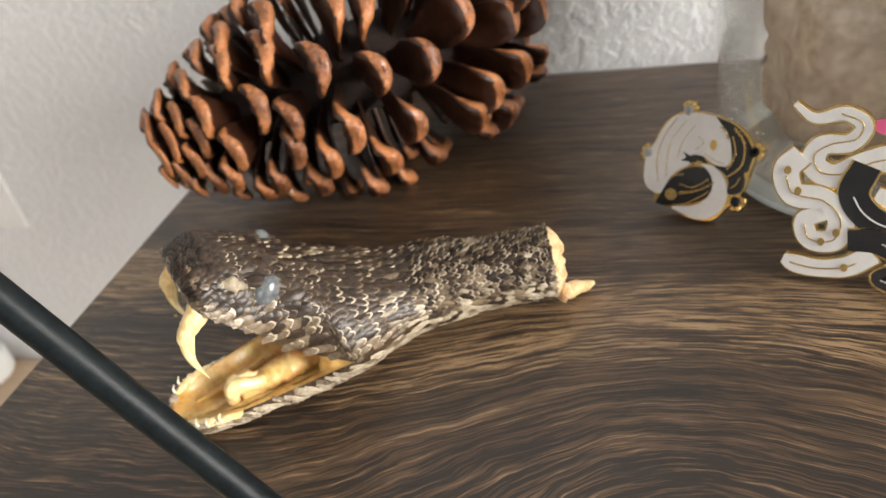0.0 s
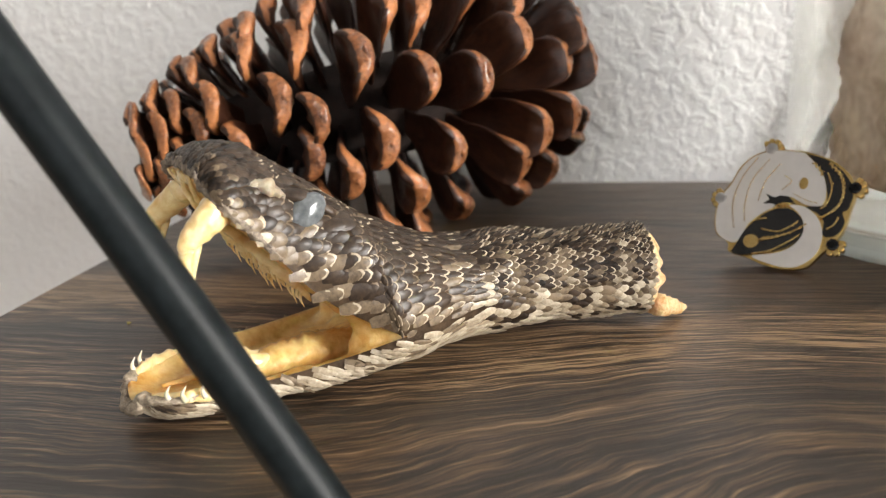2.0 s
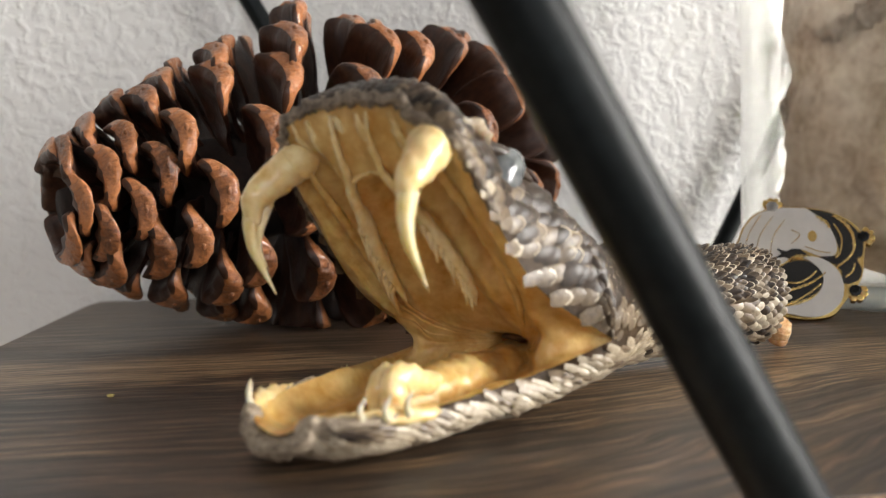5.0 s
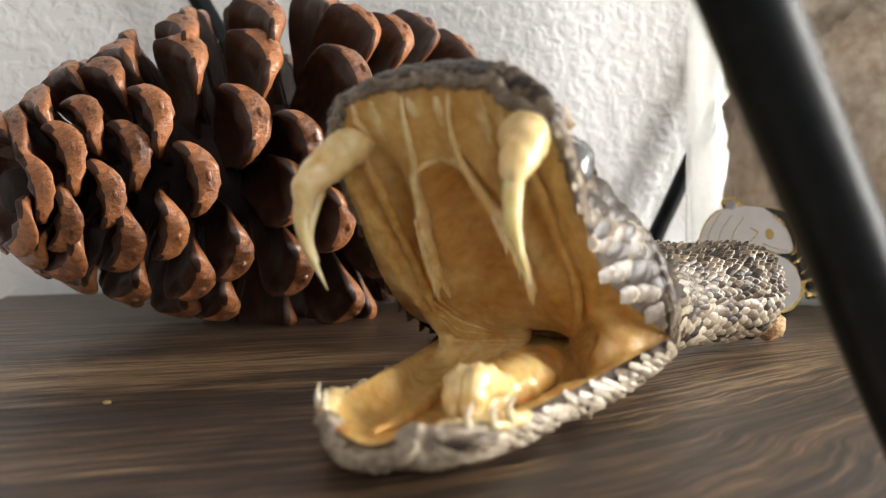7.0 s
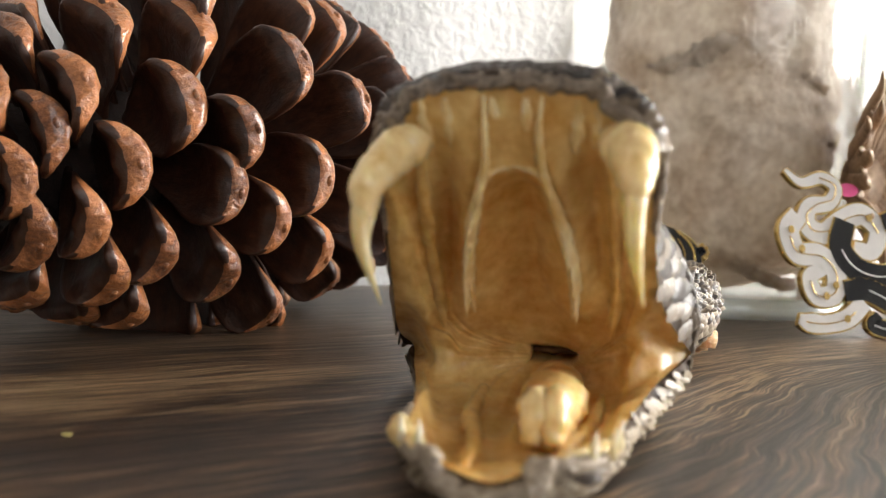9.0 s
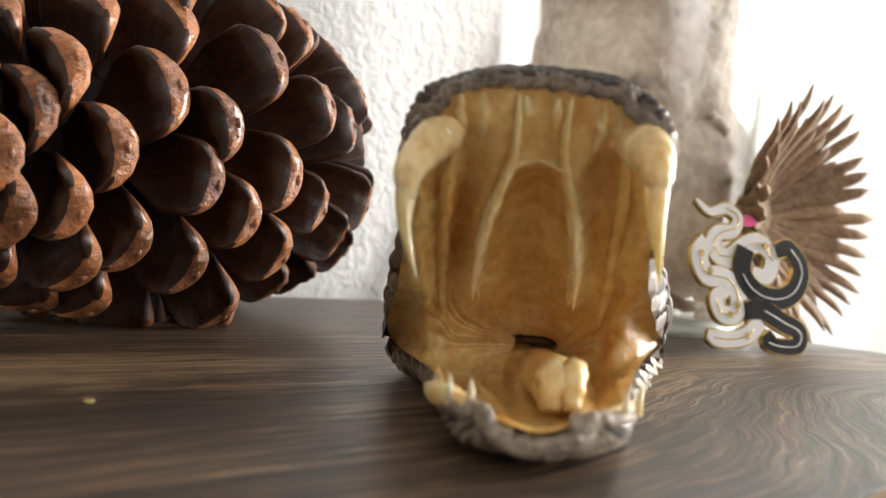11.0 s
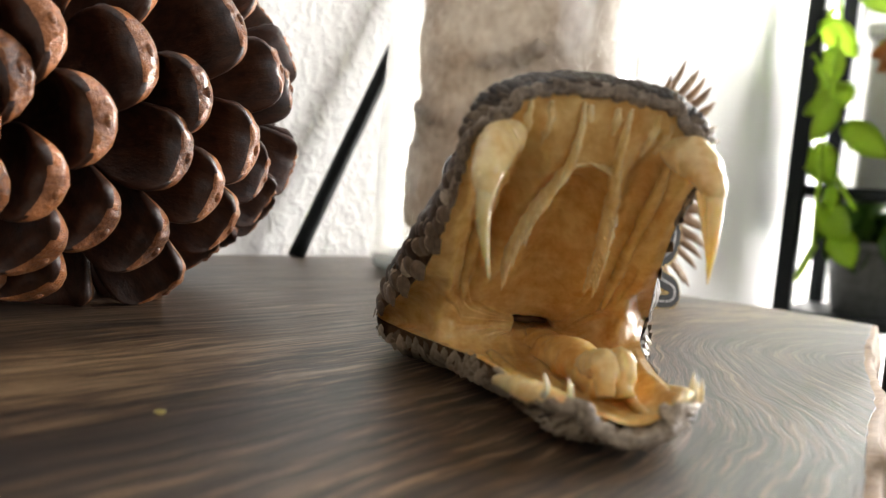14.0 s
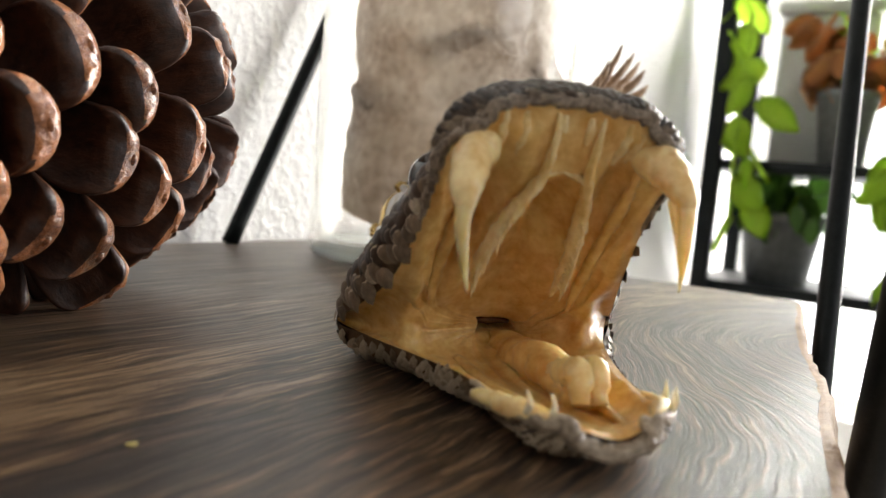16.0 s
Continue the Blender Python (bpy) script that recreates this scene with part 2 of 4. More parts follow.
M_JAW_RIM = mottled("pale_jaw_edge", (0.11, 0.078, 0.052), (0.54, 0.44, 0.32), 0.45, 300.0, 0.6, 0.0006)
M_RIM = mottled("wrinkled_hide_edge", (0.06, 0.042, 0.030), (0.42, 0.34, 0.26), 0.55, 330.0, 0.7, 0.0007)
M_FANG = mottled("fang_ivory", (0.72, 0.50, 0.20), (0.88, 0.73, 0.43), 0.22, 110.0, 0.1, 0.0002, sss=0.3, coat=0.4)
M_TOOTH = mottled("tooth_white", (0.62, 0.52, 0.33), (0.78, 0.70, 0.54), 0.25, 200.0, 0.1, 0.0002, sss=0.2)
# dark colour that stands in for shade inside throat and nostril
M_OPENING_SHADE = mottled("opening_shade", (0.05, 0.022, 0.009), (0.20, 0.095, 0.035), 0.6, 260.0, 0.4, 0.0006)
M_EYE = mottled("clouded_eye", (0.06, 0.066, 0.07), (0.20, 0.21, 0.215), 0.14, 120.0, 0.0, coat=0.3)
M_CUT = mottled("dried_cut_flesh", (0.50, 0.24, 0.07), (0.80, 0.60, 0.36), 0.45, 320.0, 0.7, 0.0008, sss=0.2)
M_GOLD = mottled("gold_plating", (0.70, 0.46, 0.15), (0.90, 0.68, 0.30), 0.24, 150.0, 0.1, 0.0002, metal=1.0)
M_ENAMEL_WHITE = mottled("white_enamel", (0.62, 0.60, 0.57), (0.70, 0.68, 0.65), 0.25, 60.0, 0.02, 0.0001, coat=0.4)
M_ENAMEL_BLACK = mottled("black_enamel", (0.008, 0.008, 0.009), (0.018, 0.018, 0.02), 0.2, 60.0, 0.02, 0.0001, coat=0.4)
M_ENAMEL_PINK = mottled("pink_enamel", (0.75, 0.10, 0.28), (0.85, 0.16, 0.36), 0.25, 60.0, 0.02, 0.0001)
M_GLASS = jar_glass_material("jar_glass")
M_GLASS_BASE = mottled("thick_base_glass", (0.70, 0.76, 0.74), (0.82, 0.87, 0.85), 0.16, 60.0, 0.2, 0.001, coat=0.6)
M_GLASS_BASE.node_tree.nodes["Principled BSDF"].inputs["Transmission Weight"].default_value = 0.45
M_SHED = mottled("crumpled_shed_skin", (0.44, 0.33, 0.23), (1.0, 0.95, 0.87), 0.5, 48.0, 0.7, 0.002, fine=6.0, thin=0.5)
M_LABEL = mottled("paper", (0.78, 0.77, 0.74), (0.84, 0.83, 0.80), 0.8, 120.0, 0.1, 0.0003)
M_BARE = mottled("bare_dried_skin", (0.20, 0.155, 0.10), (0.44, 0.37, 0.27), 0.4, 300.0, 0.6, 0.0006, sss=0.2)
M_ROSETTE = mottled("dry_brown_bract", (0.20, 0.12, 0.068), (0.46, 0.31, 0.19), 0.65, 140.0, 0.5, 0.0006, objects=0.15)
M_LEAF = mottled("leaf_green", (0.26, 0.44, 0.03), (0.58, 0.78, 0.08), 0.4, 40.0, 0.2, 0.0006, island=0.3, thin=0.6)
M_LEAF_DARK = mottled("leaf_dark_green", (0.03, 0.09, 0.015), (0.13, 0.27, 0.04), 0.4, 40.0, 0.2, 0.0006, island=0.3, thin=0.3)
M_LEAF_RUST = mottled("leaf_rust", (0.25, 0.08, 0.03), (0.45, 0.22, 0.06), 0.5, 40.0, 0.2, 0.0006, island=0.3)
M_GREYBOX = mottled("grey_fabric", (0.30, 0.30, 0.29), (0.42, 0.42, 0.41), 0.8, 300.0, 0.4, 0.0006)
M_POT = mottled("grey_pot", (0.10, 0.11, 0.11), (0.20, 0.21, 0.21), 0.6, 120.0, 0.2, 0.0006)
M_WHITE = mottled("white_paint", (0.74, 0.74, 0.72), (0.82, 0.82, 0.80), 0.55, 30.0, 0.1, 0.0004)
# grey for the unseen room sides, kept low to cut bounced fill
M_ROOM = mottled("low_bounce_grey", (0.34, 0.32, 0.29), (0.40, 0.38, 0.35), 0.7, 20.0, 0.1, 0.0004)
M_FLOOR = mottled("floor_carpet", (0.24, 0.21, 0.18), (0.36, 0.32, 0.28), 0.9, 60.0, 0.5, 0.002)
M_DAY = glow_material("daylight_backdrop", (1.0, 1.0, 1.0), 2.2)
M_CRUMB = mottled("crumb_yellow", (0.42, 0.34, 0.10), (0.6, 0.5, 0.2), 0.8, 300.0, 0.3, 0.0003)


# ---- building helpers ----
def mesh_object(name, bm, material, smooth=True):
    me = bpy.data.meshes.new(name)
    bmesh.ops.recalc_face_normals(bm, faces=bm.faces)
    bm.to_mesh(me)
    bm.free()
    for m in material if isinstance(material, (list, tuple)) else (material,):
        me.materials.append(m)
    if smooth:
        me.polygons.foreach_set("use_smooth", [True] * len(me.polygons))
    return new(name, me)


def part(name, bm, material, parent, label="", smooth=True):
    ob = mesh_object(name, bm, material, smooth)
    ob.parent = parent
    if label:
        tagged(ob, label)
    return ob


def thing(name, label, category, group="", kind="", m=None):
    ob = new(name)
    ob.empty_display_size = 0.01
    if m is not None:
        ob.matrix_world = m
    return tagged(ob, label, category, group, kind)


def box_bm(lo, hi, bevel=0.0, segments=2):
    bm = bmesh.new()
    bmesh.ops.create_cube(bm, size=1.0)
    for v in bm.verts:
        v.co = Vector([(a + b) / 2 + c * (b - a) for a, b, c in zip(lo, hi, v.co)])
    if bevel:
        bmesh.ops.bevel(bm, geom=bm.edges[:], offset=bevel, segments=segments, profile=0.6, affect="EDGES")
    return bm


def spline(points, n):
    """n points along a Catmull-Rom curve through the given ones (tuples of any length)."""
    p = np.array(points, float)
    p = np.vstack([2 * p[0] - p[1], p, 2 * p[-1] - p[-2]])
    out = []
    for t in np.linspace(0, len(points) - 1, n):
        i = min(int(t), len(points) - 2)
        u = t - i
        a, b, c, d = p[i:i + 4]
        out.append(0.5 * (2 * b + (c - a) * u + (2 * a - 5 * b + 4 * c - d) * u * u + (3 * b - a - 3 * c + d) * u ** 3))
    return np.array(out)


def grid_bm(rows, close_u=False, close_ends=False, bm=None):
    bm = bm or bmesh.new()
    vs = [[bm.verts.new(p) for p in r] for r in rows]
    n = len(rows[0])
    for a, b in zip(vs, vs[1:]):
        for i in range(n if close_u else n - 1):
            j = (i + 1) % n
            bm.faces.new((a[i], a[j], b[j], b[i]))
    if close_ends and close_u:
        bm.faces.new(vs[0])
        bm.faces.new(vs[-1][::-1])
    return bm


def tube_bm(points, radii, sides=12, n=24, bm=None, flat=1.0, wobble=0.0):
    """A tapered tube along a smooth curve; flat squeezes it along its binormal."""
    pr = spline([(*p, r) for p, r in zip(points, radii)], n)
    rows, up = [], Vector((0.13, 0.21, 0.97))
    for i in range(n):
        a, b = pr[max(0, i - 1)][:3], pr[min(n - 1, i + 1)][:3]
        t = Vector(b - a).normalized()
        s = t.cross(up).normalized()
        up = s.cross(t)
        r = max(pr[i][3], 1e-5)
        c = Vector(pr[i][:3])
        row = []
        for k in range(sides):
            ang = 2 * math.pi * k / sides
            w = 1 + wobble * noise.noise(Vector((c.x * 900 + math.cos(ang) * 1.3, c.y * 900 + math.sin(ang) * 1.3, c.z * 900)))
            row.append(c + (s * math.cos(ang) + up * (math.sin(ang) * flat)) * r * w)
        rows.append(row)
    return grid_bm(rows, True, True, bm)


def sheet_bm(outline, depth, rim=0.0):
    """A flat plate from an outline of 2D points in x, z; y is its depth."""
    bm = bmesh.new()
    f = bm.faces.new([bm.verts.new((x, 0, z)) for x, z in outline])
    r = bmesh.ops.extrude_face_region(bm, geom=[f])
    for v in r["geom"]:
        if isinstance(v, bmesh.types.BMVert):
            v.co.y += depth
    bmesh.ops.triangulate(bm, faces=[f for f in bm.faces if len(f.verts) > 4])
    return bm


def ribbon_bm(points, widths, y0, depth, n=48, dome=0.0):
    """A flat band along a curve in x, z, standing from y0 towards y0 + depth."""
    pr = spline([(*p, w) for p, w in zip(points, widths)], n)
    rows = []
    for i in range(n):
        a, b = pr[max(0, i - 1)], pr[min(n - 1, i + 1)]
        t = np.array([b[0] - a[0], b[1] - a[1]])
        t /= np.linalg.norm(t) + 1e-9
        s = np.array([-t[1], t[0]])
        c, w = pr[i][:2], max(pr[i][2], 1e-5) / 2
        e = [c - s * w, c - s * w * 0.6, c + s * w * 0.6, c + s * w]
        rows.append([(e[0][0], y0, e[0][1]), (e[0][0], y0 + depth, e[0][1]), (e[1][0], y0 + depth + dome, e[1][1]),
                     (e[2][0], y0 + depth + dome, e[2][1]), (e[3][0], y0 + depth, e[3][1]), (e[3][0], y0, e[3][1])])
    return grid_bm(rows, True, True)


def structure(name, bm, material, label, smooth=False):
    return tagged(mesh_object(name, bm, material, smooth), label, name.split("_")[0], kind="structure")


# ---- the room ----
WALL_Y = 0.157
structure("wall_north", box_bm((-1.5, WALL_Y, -1.0), (1.35, WALL_Y + 0.1, 1.6)), M_WALL, "white painted wall with knocked-down plaster texture")
# west wall and ceiling are out of view, added to enclose the light
structure("wall_west", box_bm((-1.6, -2.1, -1.0), (-1.5, WALL_Y + 0.1, 1.6)), M_ROOM, "plain warm grey wall, unseen and added")
structure("floor", box_bm((-1.6, -2.1, -1.1), (1.35, WALL_Y + 0.1, -1.0)), M_FLOOR, "beige carpeted floor")
structure("ceiling", box_bm((-1.6, -2.1, 1.6), (1.35, WALL_Y + 0.1, 1.7)), M_ROOM, "plain grey ceiling, unseen and added")


def wall_with_opening(name, fixed, axis, u0, u1, w0, w1, thick, opening):
    """A wall in the plane axis = fixed with one rectangular opening (u, z)."""
    a0, a1, c0, c1 = opening
    bm = bmesh.new()
    for lu, hu, lz, hz in ((u0, a0, w0, w1), (a1, u1, w0, w1), (a0, a1, w0, c0), (a0, a1, c1, w1)):
        lo, hi = ((fixed, lu, lz), (fixed + thick, hu, hz)) if axis == "x" else ((lu, fixed - thick, lz), (hu, fixed, hz))
        b = box_bm(lo, hi)
        me = bpy.data.meshes.new("tmp")
        b.to_mesh(me)
        b.free()
        bm.from_mesh(me)
        bpy.data.meshes.remove(me)
    return bm


structure("wall_east", wall_with_opening("wall_east", 1.25, "x", -2.1, WALL_Y - 0.002, -1.0, 1.6, 0.1, (-0.85, 0.11, -0.28, 0.85)), M_WHITE,
          "white wall with a bright window opening")
# unseen wall; its opening is made up to go with the fill lamp
structure("wall_south", wall_with_opening("wall_south", -2.0, "y", -1.5, 1.25, -1.0, 1.6, 0.1, (-0.7, 0.6, 0.2, 1.2)), M_ROOM,
          "unseen grey wall with an added window opening")
structure("backdrop", box_bm((1.55, -1.6, -0.8), (1.56, 0.9, 1.5)), M_DAY, "bright overcast daylight outside the window")


def window_frame(name, lo, hi, depth):
    w = thing(name, "white painted window frame in bright daylight", "window", kind="structure")
    (x0, y0, z0), (x1, y1, z1) = lo, hi
    t = 0.035
    part("window_frame", box_bm((x0, y0, z0), (x1, y1, z0 + t), 0.004), M_WHITE, w)
    part("window_frame", box_bm((x0, y0, z1 - t), (x1, y1, z1), 0.004), M_WHITE, w)
    if x1 - x0 < y1 - y0:
        part("window_frame", box_bm((x0, y0, z0 + t), (x1, y0 + t, z1 - t), 0.004), M_WHITE, w)
        part("window_frame", box_bm((x0, y1 - t, z0 + t), (x1, y1, z1 - t), 0.004), M_WHITE, w)
    else:
        part("window_frame", box_bm((x0, y0, z0 + t), (x0 + t, y1, z1 - t), 0.004), M_WHITE, w)
        part("window_frame", box_bm((x1 - t, y0, z0 + t), (x1, y1, z1 - t), 0.004), M_WHITE, w)
    return w


window_frame("window_1", (1.27, -0.85, -0.28), (1.33, 0.11, 0.85), 0.06)
# second frame is out of view, added round the fill lamp's opening
window_frame("window_2", (-0.7, -2.08, 0.2), (0.6, -2.02, 1.2), 0.06)


# ---- the shelf: board and bent rods ----
def front_edge(x):
    """The wavy front edge of the board: nearly straight, then drawn back where the wood was cut away."""
    y = float(np.interp(x, [-0.0955, -0.05, -0.02, 0.005, 0.03, 0.05, 0.0615, 0.086, 0.13, 0.184], [-0.0735, -0.0702, -0.0674, -0.0646, -0.0616, -0.0584, -0.0564, -0.0522, -0.0464, -0.0405]))
    return y + 0.0010 * noise.noise(Vector((x * 35, 1.3, 0))) + 0.0005 * noise.noise(Vector((x * 160, 4.1, 0)))


def build_board():
    b = thing("shelf_board", "dark grained wooden shelf board with a raw front edge", "shelf")
    xs = np.linspace(0, 1, 90)
    bm = bmesh.new()
    top, bot = [], []
    for u in xs:
        x0 = -0.0955 + u * 0.279
        yf = front_edge(x0)
        yb = 0.1545
        # the left end leans: its back corner stands further out than its front corner
        row_t, row_b = [], []
        for k in range(13):
            w = k / 12
            y = yf + (yb - yf) * w
            x = x0 - 0.022 * (1 - u) * w
            row_t.append((x, y, 0.0 if 0 < k < 12 else -0.0006))
            row_b.append((x, y, -0.022))
        top.append(row_t)
        bot.append(row_b)
    rows = [[*t, *reversed(bb)] for t, bb in zip(top, bot)]
    # thin rounding strip along the front edge
    rows = [[(r[0][0], r[0][1] - 0.0007, -0.0022), *r] for r in rows]
    grid_bm(rows, True, True, bm)
    part("board", bm, M_BOARD, b, smooth=False)
    # raw, bark-like front face
    rows = []
    for i, u in enumerate(np.linspace(0, 1, 160)):
        x0 = -0.0955 + u * 0.279
        yf = front_edge(x0)
        row = []
        for k in range(9):
            z = -0.0005 - 0.0205 * k / 8
            row.append((x0, yf - 0.0012 - 0.0022 * math.sin(math.pi * (k + 0.5) / 9) - 0.0014 * noise.noise(Vector((x0 * 120, z * 160, 2.0))), z))
        row.append((x0, yf + 0.004, -0.0215))
        row.insert(0, (x0, yf + 0.0006, -0.0009))
        rows.append(row)
    part("raw_edge", grid_bm(rows), M_BARK, b, "rough pale brown live edge")
    return b


build_board()


def rod(points, r=0.0032):
    s = thing("shelf_rod", "matte black round metal rod of the shelf frame", "shelf frame", group="shelf frame rods")
    part("rod", tube_bm(points, [r] * len(points), 20, 40), M_STEEL, s)
    return s


def slanted(x, y, z0, z1, sx, sy, r=0.0032):
    return rod([(x + sx * z, y + sy * z, z) for z in (z0, z0 * 0.5 + z1 * 0.5, z1)], r)


slanted(0.0080, -0.0712, -0.075, 0.26, -0.566, -0.065)
slanted(0.1300, -0.0548, -0.075, 0.26, 0.55, 0.060)
slanted(-0.0050, 0.1465, 0.0, 0.26, -0.565, 0.0)
slanted(0.0975, 0.1465, 0.0, 0.26, 0.52, 0.0)


# ---- the snake head ----
HEAD = Matrix(((-0.69, 0.724, 0, -0.004), (-0.724, -0.69, 0, -0.012), (0, 0, 1, 0), (0, 0, 0, 1)))
NECK_SIDE = (0.46, 0.888)


def neck_ring(a, b, z, r, w):
    return ((a + NECK_SIDE[0] * w, b + NECK_SIDE[1] * w, z), (a, b, z + r), (a - NECK_SIDE[0] * w, b - NECK_SIDE[1] * w, z), (a, b, z - r))


RINGS = [neck_ring(-0.0470, 0.0206, 0.0108, 0.0084, 0.0086), neck_ring(-0.0400, 0.0172, 0.0110, 0.0084, 0.0086),
         neck_ring(-0.0310, 0.0128, 0.0110, 0.0084, 0.0089), neck_ring(-0.0220, 0.0080, 0.0112, 0.0092, 0.0110)]
# right lip, crown, left lip of the upper head, from the nape to the snout
UPPER = [(r[0], r[1], r[2]) for r in RINGS] + [
    ((-0.0060, 0.0180, 0.0105), (-0.0100, 0.0030, 0.0208), (-0.0160, -0.0135, 0.0085)),
    ((0.0066, 0.0198, 0.0102), (0.0030, 0.0010, 0.0262), (-0.0080, -0.0222, 0.0055)),
    ((0.0096, 0.0188, 0.0112), (0.0110, -0.0010, 0.0318), (0.0035, -0.0215, 0.0095)),
    ((0.0192, 0.0149, 0.0179), (0.0190, -0.0030, 0.0380), (0.0160, -0.0188, 0.0162)),
    ((0.0268, 0.0135, 0.0273), (0.0260, -0.0032, 0.0426), (0.0250, -0.0175, 0.0260)),
    ((0.0333, 0.0134, 0.0352), (0.0315, -0.0030, 0.0430), (0.0308, -0.0172, 0.0345)),
    ((0.0352, 0.0085, 0.0388), (0.0355, -0.0030, 0.0415), (0.0345, -0.0130, 0.0380))]
# right lip, underside, left lip of the lower jaw
LOWER = [(r[0], r[3], r[2]) for r in RINGS] + [
    ((-0.0060, 0.0180, 0.0105), (-0.0120, 0.0010, 0.0008), (-0.0160, -0.0135, 0.0085)),
    ((0.0066, 0.0198, 0.0102), (0.0020, 0.0000, 0.0004), (-0.0080, -0.0222, 0.0055)),
    ((0.0152, 0.0153, 0.0074), (0.0140, 0.0010, 0.0004), (0.0040, -0.0188, 0.0052)),
    ((0.0266, 0.0123, 0.0059), (0.0260, 0.0010, 0.0005), (0.0180, -0.0148, 0.0056)),
    ((0.0363, 0.0104, 0.0055), (0.0360, 0.0010, 0.0008), (0.0300, -0.0118, 0.0060)),
    ((0.0441, 0.0092, 0.0056), (0.0445, 0.0000, 0.0012), (0.0425, -0.0097, 0.0050)),
    ((0.0478, 0.0045, 0.0054), (0.0488, 0.0000, 0.0028), (0.0475, -0.0055, 0.0052))]
# the right half of the mouth lining: from the edge inwards to the throat, station by station round the open mouth
MOUTH = [
    ((0.0355, -0.0030, 0.0415), (0.0338, -0.0018, 0.0372), (0.0306, -0.0016, 0.0322), (0.0228, -0.0015, 0.0306), (0.0165, -0.0015, 0.0240), (0.0100, -0.0012, 0.0150)),
    ((0.0354, 0.0030, 0.0410), (0.0340, 0.0022, 0.0366), (0.0310, 0.0024, 0.0318), (0.0245, 0.0036, 0.0262), (0.0172, 0.0046, 0.0180), (0.0098, 0.0044, 0.0118)),
    ((0.0352, 0.0085, 0.0388), (0.0332, 0.0064, 0.0364), (0.0272, 0.0066, 0.0322), (0.0204, 0.0074, 0.0258), (0.0150, 0.0072, 0.0165), (0.0092, 0.0060, 0.0108)),
    ((0.0333, 0.0134, 0.0352), (0.0330, 0.0118, 0.0342), (0.0272, 0.0102, 0.0282), (0.0205, 0.0098, 0.0218), (0.0140, 0.0090, 0.0148), (0.0088, 0.0068, 0.0102)),
    ((0.0268, 0.0135, 0.0273), (0.0268, 0.0119, 0.0266), (0.0230, 0.0110, 0.0228), (0.0180, 0.0108, 0.0180), (0.0124, 0.0095, 0.0128), (0.0084, 0.0072, 0.0095)),
    ((0.0192, 0.0149, 0.0179), (0.0198, 0.0132, 0.0180), (0.0176, 0.0119, 0.0160), (0.0144, 0.0112, 0.0132), (0.0106, 0.0096, 0.0108), (0.0080, 0.0073, 0.0088)),
    ((0.0096, 0.0188, 0.0112), (0.0128, 0.0150, 0.0128), (0.0146, 0.0126, 0.0126), (0.0124, 0.0110, 0.0112), (0.0098, 0.0092, 0.0096), (0.0078, 0.0072, 0.0082)),
    ((0.0066, 0.0198, 0.0102), (0.0116, 0.0156, 0.0100), (0.0142, 0.0127, 0.0094), (0.0122, 0.0109, 0.0086), (0.0098, 0.0090, 0.0080), (0.0076, 0.0070, 0.0074)),
    ((0.0152, 0.0153, 0.0074), (0.0160, 0.0136, 0.0070), (0.0160, 0.0118, 0.0056), (0.0136, 0.0098, 0.0046), (0.0102, 0.0078, 0.0048), (0.0076, 0.0058, 0.0060)),
    ((0.0266, 0.0123, 0.0059), (0.0264, 0.0107, 0.0058), (0.0252, 0.0086, 0.0034), (0.0205, 0.0072, 0.0030), (0.0140, 0.0054, 0.0036), (0.0080, 0.0040, 0.0052)),
    ((0.0363, 0.0104, 0.0055), (0.0358, 0.0090, 0.0056), (0.0340, 0.0066, 0.0031), (0.0270, 0.0050, 0.0028), (0.0170, 0.0036, 0.0034), (0.0084, 0.0026, 0.0050)),
    ((0.0441, 0.0092, 0.0056), (0.0430, 0.0076, 0.0058), (0.0400, 0.0054, 0.0033), (0.0300, 0.0032, 0.0028), (0.0184, 0.0020, 0.0034), (0.0086, 0.0014, 0.0049)),
    ((0.0478, 0.0045, 0.0054), (0.0466, 0.0036, 0.0052), (0.0425, 0.0024, 0.0032), (0.0312, 0.0012, 0.0028), (0.0190, 0.0006, 0.0034), (0.0087, 0.0004, 0.0049)),
    ((0.0488, 0.0000, 0.0040), (0.0474, -0.0003, 0.0046), (0.0430, -0.0006, 0.0032), (0.0316, -0.0008, 0.0028), (0.0192, -0.0008, 0.0034), (0.0088, -0.0006, 0.0049))]
# edge of the left half, from beside the snout to beside the tip of the jaw
MOUTH_LEFT = [(0.0350, -0.0085, 0.0406), (0.0345, -0.0130, 0.0380), (0.0308, -0.0172, 0.0345), (0.0250, -0.0175, 0.0260), (0.0160, -0.0188, 0.0162), (0.0035, -0.0215, 0.0095), (-0.0080, -0.0222, 0.0055),
              (0.0040, -0.0188, 0.0052), (0.0180, -0.0148, 0.0056), (0.0300, -0.0118, 0.0060), (0.0425, -0.0097, 0.0050), (0.0475, -0.0055, 0.0052)]
THROAT = Vector((0.0050, 0.0014, 0.0076))


def arch(r, t, l, n, power, sag=0.0):
    r, t, l = Vector(r), Vector(t), Vector(l)
    mid = (r + l) / 2
    out = []
    for i in range(n):
        ang = math.pi * i / (n - 1)
        c, s = math.cos(ang), math.sin(ang)
        out.append(mid + (r - mid) * (math.copysign(abs(c) ** power, c)) + (t - mid) * (abs(s) ** power))
    return out


def stations(rows, n):
    flat = spline([[*r, *t, *l] for r, t, l in rows], n)
    return [(f[0:3], f[3:6], f[6:9]) for f in flat]


